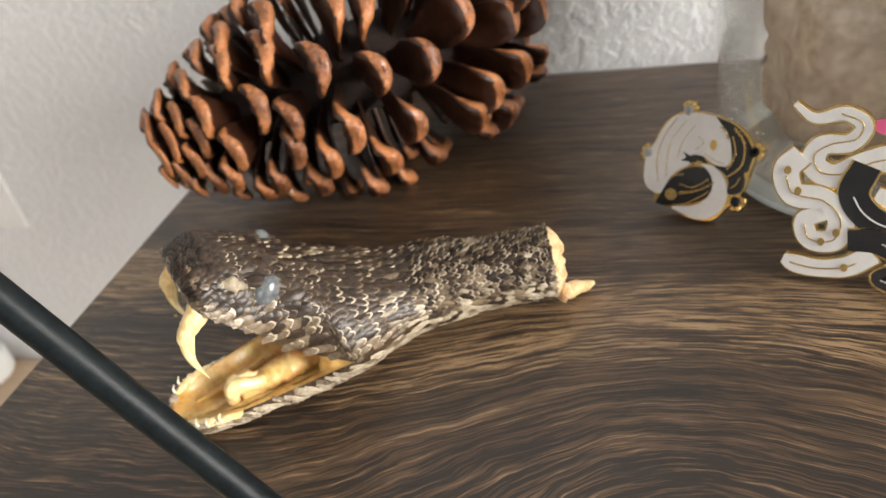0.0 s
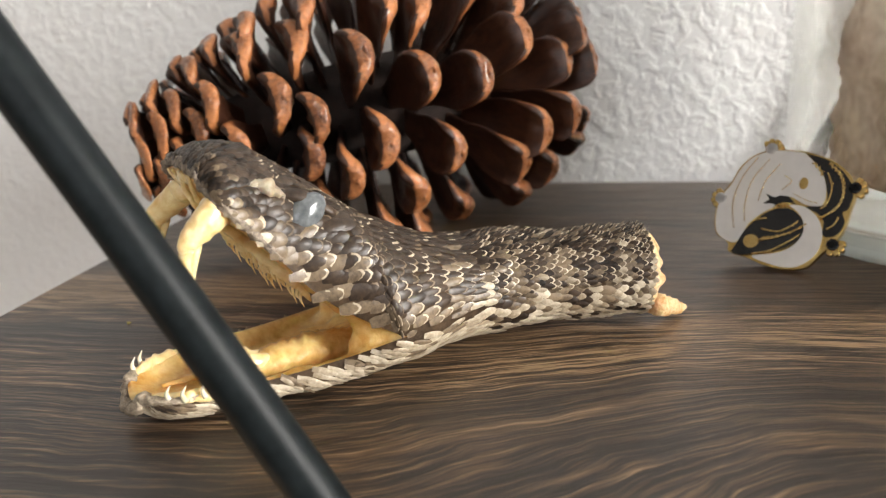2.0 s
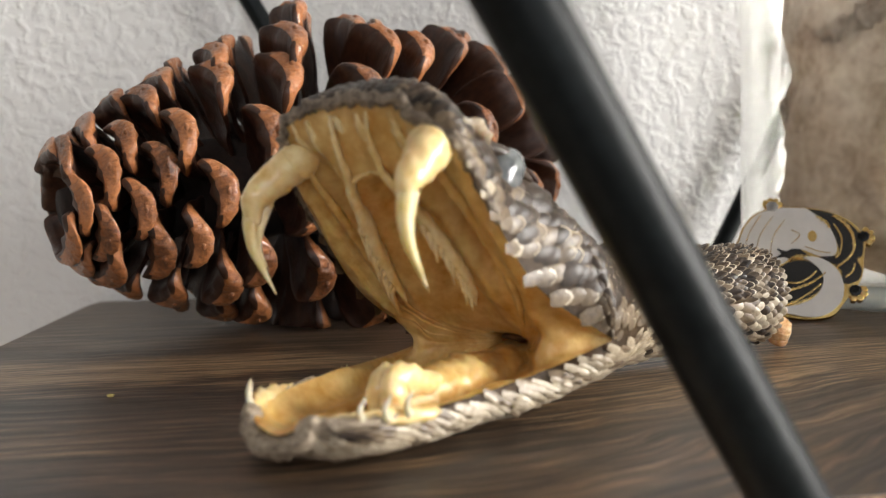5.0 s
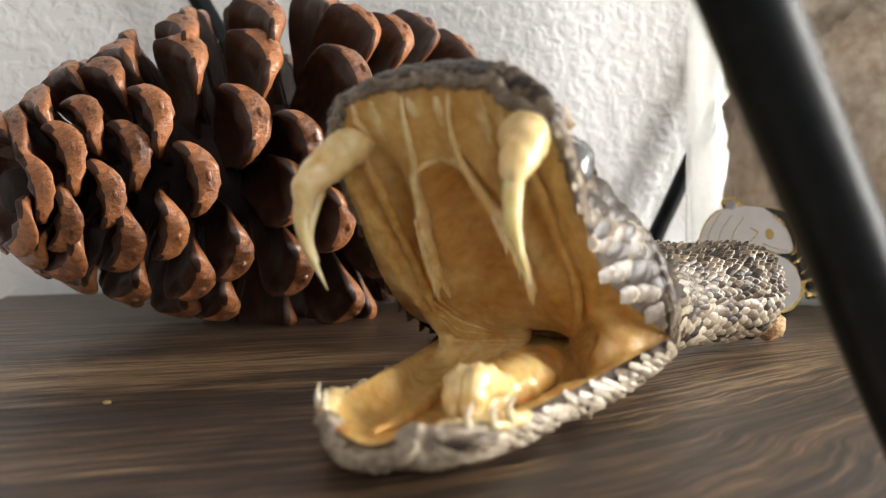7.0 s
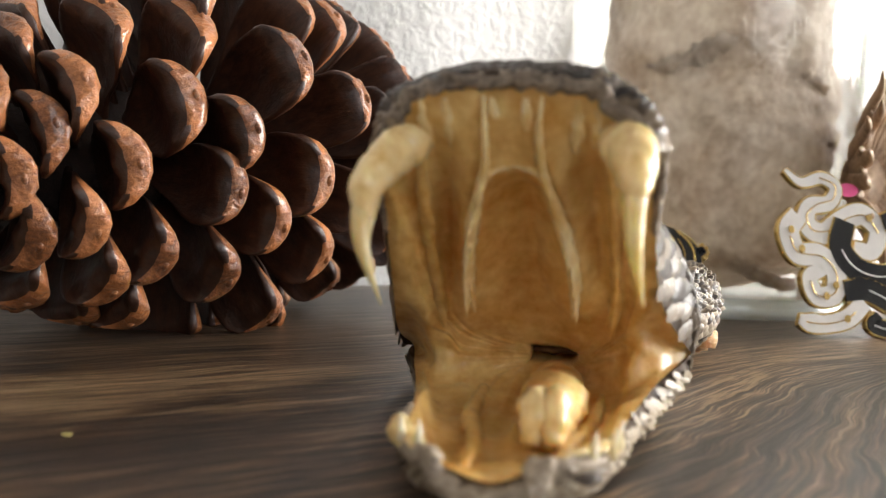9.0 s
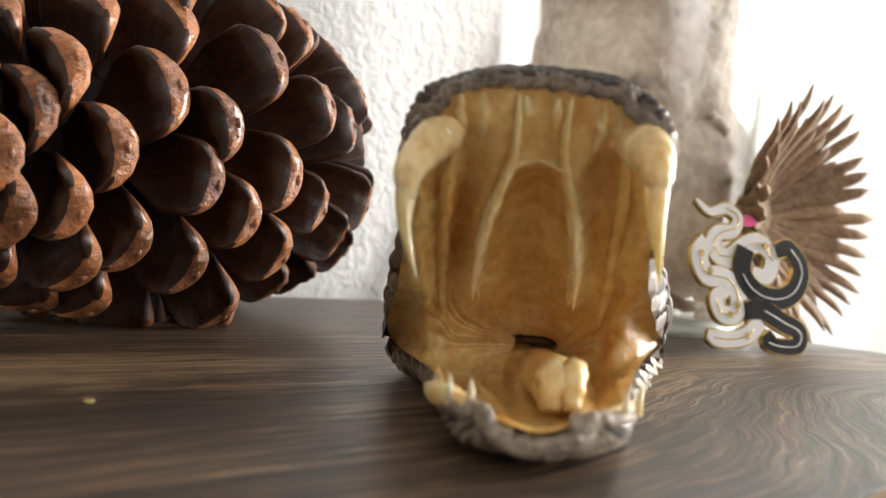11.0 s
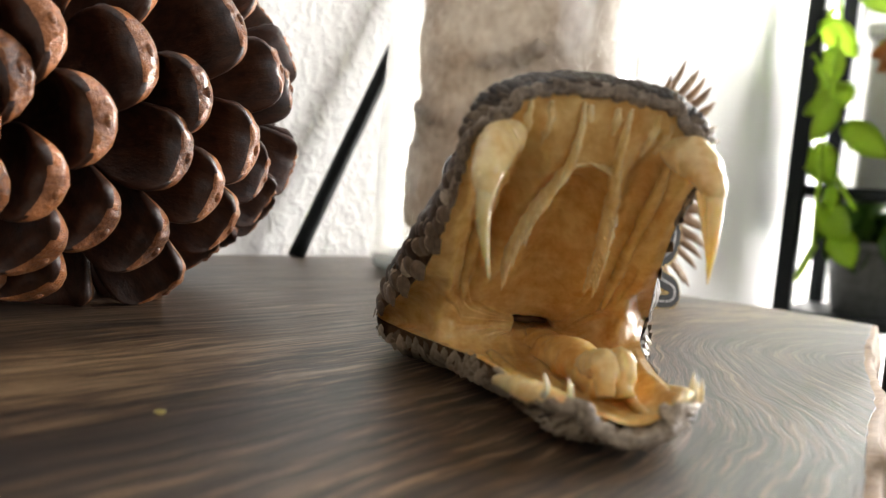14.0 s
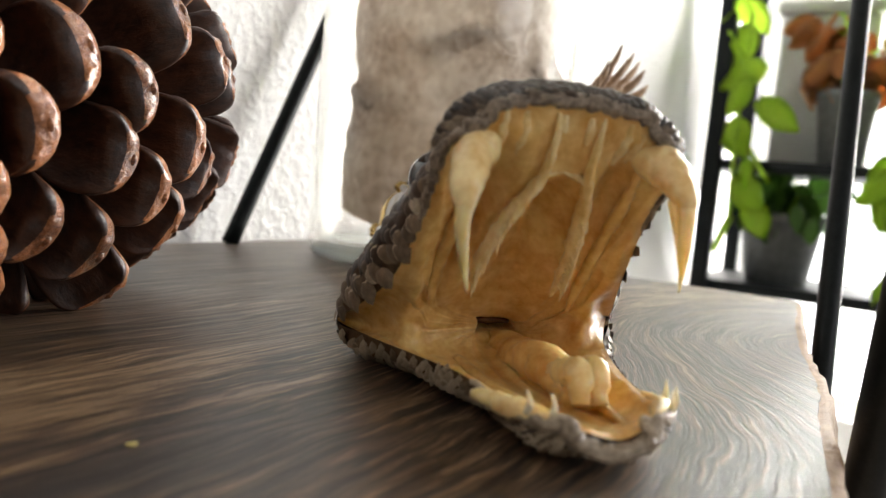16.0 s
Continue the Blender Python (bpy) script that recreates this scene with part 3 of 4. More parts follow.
def lumpy(p, amount, freq, seed):
    v = Vector(p)
    d = noise.noise_vector(v * freq + Vector((seed, seed * 1.7, 0)))
    return v + d * amount


NU, NS = 65, 72


def skin_rows(rows, power, seed):
    out = []
    for i, (r, t, l) in enumerate(stations(rows, NS)):
        s = i / (NS - 1)
        pw = 0.95 + (power - 0.95) * min(1, max(0, (s - 0.3) / 0.25))
        a = arch(r, t, l, NU, pw)
        out.append([p if k in (0, NU - 1) else lumpy(p, 0.0005, 260, seed) for k, p in enumerate(a)])
    return out


UP_ROWS = skin_rows(UPPER, 0.84, 3.1)
LOW_ROWS = skin_rows(LOWER, 0.80, 7.7)


def mouth_grid(n_loop=150, n_deep=44):
    """The lining of the open mouth as one bag: rows from the lips to the throat, each a closed loop."""
    fade = (1.0, 0.8, 0.5, 0.28, 0.12, 0.05)
    right = [[Vector(p) for p in st] for st in MOUTH]
    left = []
    for st, lip in zip(right[1:-1], MOUTH_LEFT):
        flip = [Vector((p.x, -0.003 - p.y, p.z)) for p in st]
        shift = Vector(lip) - flip[0]
        left.append([p + shift * k for p, k in zip(flip, fade)])
    loop = right + left[::-1]
    for st in loop:
        d = st[5] - THROAT
        ring = THROAT + Vector((0, max(-0.0034, min(0.0034, d.y * 0.62)), max(-0.0014, min(0.0016, d.z * 0.34))))
        st.append(ring)
        st.append(ring + Vector((-0.0050, 0, 0.0006)))
        st.append(THROAT + Vector((-0.0085, 0, 0.0006)))
    m = len(loop)
    levels = []
    for k in range(len(loop[0])):
        pts = [loop[j % m][k] for j in range(-2, m + 3)]
        c = spline(pts, (m + 4) * 24 + 1)
        levels.append([c[round((2 + m * j / n_loop) * 24)] for j in range(n_loop)])
    out = []
    cols = [spline([lv[j] for lv in levels], n_deep) for j in range(n_loop)]
    for i in range(n_deep):
        f = i / (n_deep - 1)
        row = []
        for j in range(n_loop):
            p = Vector(cols[j][i])
            if 0 < i:
                a = 2 * math.pi * j / n_loop
                w = min(1.0, f * 9) * (1.0 if f < 0.7 else 0.4)
                crease = noise.noise(Vector((math.cos(a) * 7.5, math.sin(a) * 7.5, f * 2.2 + 3.0)))
                inward = (Vector((0.020, -0.0015, 0.0150)) - p).normalized()
                p = p + inward * (0.0007 * w * crease)
                p = lumpy(p, 0.0006 * w, 260, 11.0)
                p = lumpy(p, 0.00022 * w, 900, 17.0)
            row.append(p)
        out.append(row)
    return out


def build_snake():
    s = thing("taxidermy_snake", "dried rattlesnake head with open mouth and long fangs", "taxidermy", m=HEAD)
    part("upper_skin", grid_bm(UP_ROWS), M_SKIN, s)
    part("lower_skin", grid_bm(LOW_ROWS), M_SKIN, s)

    part("mouth_lining", grid_bm(mouth_grid(), True), M_LINING, s, "amber dried mouth lining")
    # a dark tube paints the shade at the back of the mouth
    part("throat", tube_bm([(0.0012, 0.0048, 0.0080), (0.0014, 0.0014, 0.0084), (0.0012, -0.0020, 0.0080)], [0.0004, 0.0013, 0.0004], 14, 18, flat=0.7, wobble=0.4),
         M_OPENING_SHADE, s, "dark tube standing in for the shade in the throat")
    # thick wrinkled edge of hide over the snout and round the tip of the lower jaw
    edge = [UP_ROWS[i][0] for i in (56, 60, 64, 68)] + [UP_ROWS[-1][k] for k in range(0, NU, 6)] + [UP_ROWS[i][-1] for i in (68, 64, 60, 56)]
    part("snout_rim", tube_bm([tuple(Vector(p) + Vector((-0.0006, 0, -0.0004))) for p in edge], [0.0004, 0.0007, 0.0009, 0.0010] + [0.0010] * (len(edge) - 8) + [0.0010, 0.0009, 0.0007, 0.0004], 14, 150, wobble=0.75),
         M_RIM, s, "wrinkled grey-brown hide edge over the snout")
    edge = [LOW_ROWS[i][0] for i in (58, 63, 68)] + [LOW_ROWS[-1][k] for k in range(0, NU, 8)] + [LOW_ROWS[i][-1] for i in (68, 63, 58)]
    part("jaw_rim", tube_bm([tuple(p) for p in edge], [0.0004, 0.0006, 0.0008] + [0.0011] * (len(edge) - 6) + [0.0008, 0.0006, 0.0004], 14, 110, wobble=0.7), M_JAW_RIM, s, "grey-brown rim of the lower jaw")

    # hanging ridges of the palate with rows of small teeth, joined by a pale arch
    hang = Vector((0.60, 0, -0.80))
    for side in (1, -1):
        pts = [Vector((a, -0.0015 + side * b, z)) for a, b, z in ((0.0349, 0.0030, 0.0394), (0.0341, 0.0028, 0.0360), (0.0322, 0.0030, 0.0324), (0.0298, 0.0040, 0.0294), (0.0262, 0.0052, 0.0258), (0.0222, 0.0062, 0.0212), (0.0190, 0.0064, 0.0172), (0.0176, 0.0060, 0.0148))]
        ridge = part("palate_ridge", tube_bm([tuple(p) for p in pts], [0.0003, 0.0006, 0.0008, 0.0010, 0.0013, 0.0012, 0.0009, 0.0002], 14, 64, flat=0.6, wobble=0.5), M_PALE_FLESH, s, "pale hanging fold of the palate")
        line = spline([tuple(p) for p in pts], 34)
        for k in range(11):
            p = Vector(line[18 + k]) + hang * 0.0005
            part("small_tooth", tube_bm([p, p + Vector((0.0004, 0.0003 * side, -0.0011)), p + Vector((-0.0002, 0.0003 * side, -0.0020 - 0.0007 * (k % 3)))], [0.00048, 0.0003, 0.00007], 6, 6), M_PALE_FLESH, ridge)
        # a second, lower fold along the cheek
        fold = [(0.0330, 0.0100, 0.0335), (0.0275, 0.0108, 0.0285), (0.0215, 0.0112, 0.0225), (0.0165, 0.0112, 0.0165), (0.0140, 0.0108, 0.0120)]
        part("cheek_fold", tube_bm([(a - 0.0006, -0.0015 + side * b, z) for a, b, z in fold], [0.0004, 0.0009, 0.0009, 0.0008, 0.0003], 12, 40, flat=0.7, wobble=0.5), M_LINING, s)
    pts = [Vector((0.0312 - 0.0008 * math.sin(math.pi * k / 6), -0.0015 + 0.0034 * (k / 3 - 1), 0.0310 + 0.0018 * math.sin(math.pi * k / 6))) for k in range(7)]
    part("palate_fold", tube_bm([tuple(p) for p in pts], [0.0004, 0.0006, 0.0007, 0.0007, 0.0007, 0.0006, 0.0004], 12, 34, flat=0.8, wobble=0.6), M_PALE_FLESH, s)
    # small wrinkles of the gum under the snout
    for b, ln in ((-0.0001, 0.0040), (-0.0036, 0.0034), (0.0052, 0.0050), (-0.0086, 0.0052), (0.0072, 0.0044), (-0.0112, 0.0046)):
        z0 = 0.0392 - 0.012 * abs(b + 0.0015) ** 0.9
        part("gum_wrinkle", tube_bm([(0.0349, b, z0), (0.0338 - abs(b) * 0.06, b * 0.98, z0 - ln * 0.5), (0.0318 - abs(b) * 0.12, b * 0.95, z0 - ln)], [0.0003, 0.0008, 0.0003], 10, 22, flat=0.7, wobble=0.6), M_PALE_FLESH, s)
    # fang sheaths and fangs
    for side, root, bow, low_bow, tip in ((1, (0.0352, 0.0108, 0.0338), (0.0390, 0.0112, 0.0306), (0.0397, 0.0114, 0.0250), (0.0378, 0.0125, 0.0190)),
                                          (-1, (0.0330, -0.0142, 0.0334), (0.0370, -0.0160, 0.0298), (0.0378, -0.0162, 0.0240), (0.0357, -0.0143, 0.0172))):
        start = (0.0306, -0.0015 + side * 0.0096, 0.0362)
        mid = tuple(Vector(start).lerp(Vector(root), 0.55))
        sheath = part("fang_sheath", tube_bm([start, mid, root, bow, tuple(Vector(bow).lerp(Vector(low_bow), 0.25 if side > 0 else 0.6))], [0.0012, 0.0025, 0.0025, 0.0016 if side > 0 else 0.0019, 0.0009], 22, 54, wobble=0.12), M_PALE_FLESH, s,
                      "folded amber sheath of a fang")
        part("fang", tube_bm([root, bow, low_bow, tip], [0.0012, 0.00115, 0.00080, 0.00008], 14, 34), M_FANG, sheath, "long curved ivory fang")
        part("reserve_fang", tube_bm([(bow[0] - 0.0016, bow[1] - 0.0006 * side, bow[2] - 0.0004), (low_bow[0] - 0.0007, low_bow[1] - 0.0004 * side, low_bow[2]), (low_bow[0] * 0.5 + tip[0] * 0.5 - 0.0003, low_bow[1] * 0.5 + tip[1] * 0.5 - 0.0003 * side, low_bow[2] * 0.5 + tip[2] * 0.5)],
                                     [0.0008, 0.0005, 0.0001], 9, 16), M_FANG, sheath)
    # glottis at the end of the tongue sheath
    for b in (0.0020, 0.0046):
        part("glottis_lip", tube_bm([(0.0240, b, 0.0046), (0.0300, b, 0.0066), (0.0338, b + (0.0003 if b < 0.003 else -0.0003), 0.0074), (0.0352, b, 0.0038)], [0.0012, 0.0015, 0.0017, 0.0011], 14, 30, flat=1.25, wobble=0.35),
             M_PALE_FLESH, s)
    part("tongue_sheath", tube_bm([(0.0040, 0.0022, 0.0050), (0.0150, 0.0030, 0.0050), (0.0240, 0.0033, 0.0052), (0.0330, 0.0033, 0.0036)], [0.0026, 0.0036, 0.0034, 0.0024], 16, 40, flat=0.8, wobble=0.3), M_LINING, s)
    for b0, b1 in ((0.0075, 0.0058), (-0.0060, -0.0040)):
        part("floor_fold", tube_bm([(0.0120, b0 * 1.15, 0.0040), (0.0240, b0 * 1.05, 0.0034), (0.0340, b1, 0.0033), (0.0430, b1 * 0.8, 0.0034)], [0.0007, 0.0010, 0.0009, 0.0004], 12, 40, flat=0.8, wobble=0.45), M_LINING, s)
    # gums and teeth at the front of the lower jaw
    for b, teeth in ((-0.0085, ((0.0462, -0.0068), (0.0445, -0.0090))), (0.0078, ((0.0445, 0.0088), (0.0425, 0.0105), (0.0395, 0.0110)))):
        g = part("gum", tube_bm([(0.0345, b * 1.40, 0.0050), (0.0415, b * 1.18, 0.0055), (0.0464, b * 0.78, 0.0056)], [0.0006, 0.0012, 0.0007], 12, 24, wobble=0.6), M_PALE_FLESH, s)
        for a, bb in teeth:
            part("tooth", tube_bm([(a, bb, 0.0056), (a + 0.0004, bb, 0.0070), (a - 0.0003, bb * 1.03, 0.0083)], [0.0005, 0.00034, 0.00008], 8, 10), M_TOOTH, g)

    # eyes
    for p in ((0.0196, 0.0104, 0.0318), (0.0145, -0.0148, 0.0298)):
        bm = bmesh.new()
        bmesh.ops.create_uvsphere(bm, u_segments=20, v_segments=14, radius=0.0030, matrix=Matrix.Translation(p) @ pose(0, 0, 0, 0, 38, 0) @ Matrix.Diagonal((1.45, 0.85, 0.95, 1)))
        part("eye", bm, M_EYE, s, "clouded grey-white dried eye")
        sg = 1 if p[1] > 0 else -1
        part("brow", tube_bm([(p[0] + 0.0050, p[1] - 0.0022 * sg, p[2] + 0.0040), (p[0], p[1] - 0.0004 * sg, p[2] + 0.0028), (p[0] - 0.0050, p[1] + 0.0008 * sg, p[2] - 0.0006)],
                             [0.0010, 0.0018, 0.0009], 10, 16, flat=0.6), M_SCALE_DARK, s, "dark brow shield over the eye")
    part("bare_patch", tube_bm([(0.0228, 0.0098, 0.0350), (0.0255, 0.0100, 0.0368), (0.0284, 0.0096, 0.0378)], [0.0010, 0.0022, 0.0010], 12, 22, flat=0.7, wobble=0.6), M_BARE, s,
         "bare pale grey flesh behind the nostril")
    # dark ball in place of the shaded nostril hole
    bm = bmesh.new()
    bmesh.ops.create_uvsphere(bm, u_segments=12, v_segments=8, radius=0.0011, matrix=Matrix.Translation((0.0306, 0.0088, 0.0392)))
    part("nostril", bm, M_OPENING_SHADE, s)

    # torn flesh of the cut neck
    rows = []
    ring_u, ring_l = UP_ROWS[0], LOW_ROWS[0]
    rim = [Vector(p) for p in ring_u] + [Vector(p) for p in reversed(ring_l[1:-1])]
    c = sum(rim, Vector()) / len(rim)
    back = Vector((-0.888, 0.46, 0))
    for k in range(9):
        f = k / 8
        row = []
        for j, p in enumerate(rim):
            q = c + (p - c) * (1.0 - 0.97 * f)
            q += back * (0.0030 * math.sin(f * 2.6) + 0.0016 * noise.noise(q * 420 + Vector((5, 1, 2))))
            row.append(q)
        rows.append(row)
    cut = part("cut_flesh", grid_bm(rows, True), M_CUT, s, "torn amber flesh of the cut neck")
    part("flesh_strip", tube_bm([(-0.0450, 0.0262, 0.0050), (-0.0500, 0.0252, 0.0032), (-0.0535, 0.0246, 0.0019), (-0.0562, 0.0244, 0.0014)], [0.0024, 0.0018, 0.0013, 0.0006], 10, 14, wobble=0.4), M_CUT, s)

    scales(s)
    return s


def scale_outline(width, length, lift, keel):
    """Rim, inner ring and middle of one keeled scale: x across, y towards the free rear end, z outwards."""
    pts = [(-0.36, -0.5, 0), (0.36, -0.5, 0), (0.5, -0.12, 0.2), (0.46, 0.2, 0.5), (0.28, 0.44, 0.8), (0.0, 0.55, 0.95), (-0.28, 0.44, 0.8), (-0.46, 0.2, 0.5), (-0.5, -0.12, 0.2)]
    rim = [Vector((x * width, y * length, z * lift)) for x, y, z in pts]
    ring = [Vector((x * width * 0.74, y * length * 0.76, z * lift * 0.9 + keel * 0.55)) for x, y, z in pts]
    return rim, ring, Vector((0, 0.05 * length, lift * 0.45 + keel))


def scales(parent):
    rng = random.Random(5)

    def single(bm, n):
        """One large scale as an object of its own."""
        me = bpy.data.meshes.new("scale")
        bm.to_mesh(me)
        bm.free()
        me.polygons.foreach_set("use_smooth", [True] * len(me.polygons))
        for mm in (M_SCALE_DARK, M_SCALE_MID, M_SCALE_PALE):
            me.materials.append(mm)
        ob = new("scale", me)
        ob.parent = parent

    def place(rows, n_rows, n_across, u_lo, u_hi, v_lo, v_hi, tone, name, label, size=1.0, lift=0.00045, edge=False, apart=False):
        bm = bmesh.new()
        g = [[Vector(p) for p in r] for r in rows]
        ns, nu = len(g), len(g[0])

        def at(u, v):
            x, y = min(max(u, 0), 1) * (nu - 1), min(max(v, 0), 1) * (ns - 1)
            i, j = min(int(x), nu - 2), min(int(y), ns - 2)
            fx, fy = x - i, y - j
            return g[j][i].lerp(g[j][i + 1], fx).lerp(g[j + 1][i].lerp(g[j + 1][i + 1], fx), fy)

        centre = [sum(r, Vector()) / nu for r in g]
        for a in range(n_rows):
            v = v_lo + (v_hi - v_lo) * (a + 0.5) / n_rows
            for b in range(n_across):
                u = u_lo + (u_hi - u_lo) * (b + (0.75 if a % 2 else 0.25)) / n_across
                u += rng.uniform(-0.1, 0.1) / n_across
                vv = v + rng.uniform(-0.1, 0.1) / n_rows
                p = at(u, vv)
                du = at(u + 0.02, vv) - at(u - 0.02, vv)
                dv = at(u, vv - 0.012) - at(u, vv + 0.012)
                wid = du.length / 0.04 * (u_hi - u_lo) / n_across
                leng = dv.length / 0.024 * (v_hi - v_lo) / n_rows
                if du.length < 1e-6 or dv.length < 1e-6:
                    continue
                x = du.normalized()
                y = (dv - x * dv.dot(x)).normalized()
                z = x.cross(y).normalized()
                if z.dot(p - centre[min(int(vv * (ns - 1)), ns - 1)]) < 0:
                    z = -z
                k = rng.uniform(0.9, 1.1) * size
                lip = min(1.0, 0.35 + min(u, 1 - u) * 8) if apart else 1.0
                wid, leng = min(wid, 0.0027) * 1.12 * k, min(leng, 0.0026) * 1.6 * k
                wid, leng = wid * (0.55 + 0.45 * lip), leng * (0.7 + 0.3 * lip)
                rim, ring, top = scale_outline(wid, leng, lift * lip * rng.uniform(0.6, 1.3), min(wid, 0.003) * 0.13 * lip)
                tw = rng.uniform(-0.12, 0.12)
                xx, yy = x * math.cos(tw) + y * math.sin(tw), y * math.cos(tw) - x * math.sin(tw)
                if apart:
                    bm = bmesh.new()
                vs = [bm.verts.new(p + xx * q.x + yy * q.y + z * (q.z + 0.00012)) for q in (*rim, *ring, top)]
                m = tone(u, vv, p, rng)
                pale = 2 if edge and rng.random() < 0.28 else (min(2, m + 1) if rng.random() < 0.6 else m)
                o, n, mid = vs[:9], vs[9:18], vs[18]
                for k in range(9):
                    h = (k + 1) % 9
                    bm.faces.new((o[k], o[h], n[h], n[k])).material_index = pale if edge and 2 < k < 7 else m
                    bm.faces.new((n[k], n[h], mid)).material_index = m
                if apart:
                    single(bm, a * n_across + b)
        if apart:
            return
        me = bpy.data.meshes.new(name)
        bm.to_mesh(me)
        bm.free()
        me.polygons.foreach_set("use_smooth", [True] * len(me.polygons))
        for mm in (M_SCALE_DARK, M_SCALE_MID, M_SCALE_PALE):
            me.materials.append(mm)
        ob = new(name, me)
        ob.parent = parent
        tagged(ob, label, kind="stuff")

    def neck_tone(u, v, p, rng):
        side = abs(u - 0.5) * 2
        blotch = noise.noise(Vector((v * 26, u * 3.2, 1.5)))
        dark = 0.66 - 0.60 * max(0, side - 0.35) + 0.6 * blotch
        x = rng.random()
        return 0 if x < dark else (1 if x < dark + 0.55 else 2)

    def head_tone(u, v, p, rng):
        lip = min(u, 1 - u)
        blotch = noise.noise(Vector((v * 18, u * 7, 4.5)))
        if lip < 0.06:
            return 2 if rng.random() < 0.12 else 1
        dark = 0.86 + 0.7 * blotch + (0.3 if 0.25 < u < 0.75 else 0)
        x = rng.random()
        return 0 if x < dark else (1 if x < dark + 0.6 else 2)

    def jaw_tone(u, v, p, rng):
        lip = min(u, 1 - u)
        x = rng.random()
        if lip < 0.1 and v > 0.86:
            return 0 if x < 0.5 else 1
        return 2 if x < 0.86 else 1

    def under_neck_tone(u, v, p, rng):
        lip = min(u, 1 - u)
        x = rng.random()
        return 2 if x < 0.35 + lip * 1.6 else (1 if x < 0.8 else 0)

    place(UP_ROWS, 27, 24, 0.0, 1.0, 0.0, 0.36, neck_tone, "neck_hide", "small keeled grey-brown neck scales", 1.05, 0.0010, True)
    place(UP_ROWS, 20, 14, 0.5, 1.0, 0.36, 0.78, head_tone, "cheek_hide", "overlapping brown and cream cheek scales", 1.0, 0.0004, True)
    place(UP_ROWS, 20, 14, 0.0, 0.5, 0.36, 0.78, head_tone, "scale", "", 1.0, 0.00036, True, True)
    place(UP_ROWS, 13, 26, 0.0, 1.0, 0.78, 0.995, head_tone, "crown_hide", "small dark scales on the crown and snout", 1.0, 0.0004)
    place(LOW_ROWS, 22, 17, 0.0, 1.0, 0.0, 0.36, under_neck_tone, "throat_hide", "pale scales under the neck")
    place(LOW_ROWS, 28, 24, 0.035, 0.965, 0.36, 0.985, jaw_tone, "jaw_hide", "cream scales of the lower jaw", 1.0, 0.00022)


build_snake()


# ---- the pine cone ----
def cone_scale_mesh():
    """One woody scale along +x: thin stalk, broad thick end with a ridge and a blunt boss."""
    rows = []
    prof = [(0.0, 0.40, 0.10), (0.25, 0.46, 0.09), (0.45, 0.60, 0.09), (0.58, 0.80, 0.09), (0.68, 0.95, 0.10), (0.77, 1.0, 0.12), (0.84, 0.99, 0.19), (0.90, 0.95, 0.26), (0.945, 0.87, 0.28), (0.98, 0.71, 0.24), (1.0, 0.48, 0.14)]
    sides = 24
    for x, w, h in spline(prof, 19):
        row = []
        for k in range(sides):
            ang = 2 * math.pi * k / sides
            c, sn = math.cos(ang), math.sin(ang)
            y = math.copysign(abs(c) ** 0.9, c) * w * 0.5
            z = math.copysign(abs(sn) ** 0.42, sn) * h * 0.5
            bend = -0.06 * x * x - 0.11 * max(0.0, (x - 0.72) / 0.28) ** 2
            dish = -0.06 * (1 - abs(c) ** 2) * max(0, 1 - abs(x - 0.62) * 3) * (1 if sn > 0 else -0.6)
            curl = 0.11 * abs(c) ** 2.4 * min(1.0, max(0.0, (x - 0.3) / 0.5)) - 0.02 * (x > 0.5)
            j = noise.noise(Vector((x * 6, y * 8, z * 8))) * 0.018 * (2.2 if x > 0.85 else 0.5)
            row.append((x + j * 0.5, y + j, z + dish + bend + curl + j))
        rows.append(row)
    bm = grid_bm(rows, True, True)
    for i, f in enumerate(bm.faces):
        ring, k = divmod(i, sides)
        at_edge = abs(math.cos(2 * math.pi * (k + 0.5) / sides)) > 0.86
        under = math.sin(2 * math.pi * (k + 0.5) / sides) < 0
        f.material_index = 1 if ring >= 17 or (ring >= 12 and under) or (ring >= 9 and at_edge and under) else 0
    first = len(bm.faces)
    bmesh.ops.create_uvsphere(bm, u_segments=8, v_segments=6, radius=0.05, matrix=Matrix.Translation((0.985, 0, -0.19)) @ Matrix.Diagonal((0.7, 1.8, 0.7, 1)))
    bm.faces.ensure_lookup_table()
    for f in bm.faces[first:]:
        f.material_index = 1
    me = bpy.data.meshes.new("cone_scale")
    bmesh.ops.recalc_face_normals(bm, faces=bm.faces)
    bm.to_mesh(me)
    bm.free()
    me.materials.append(M_CONE)
    me.materials.append(M_CONE_END)
    me.polygons.foreach_set("use_smooth", [True] * len(me.polygons))
    return me


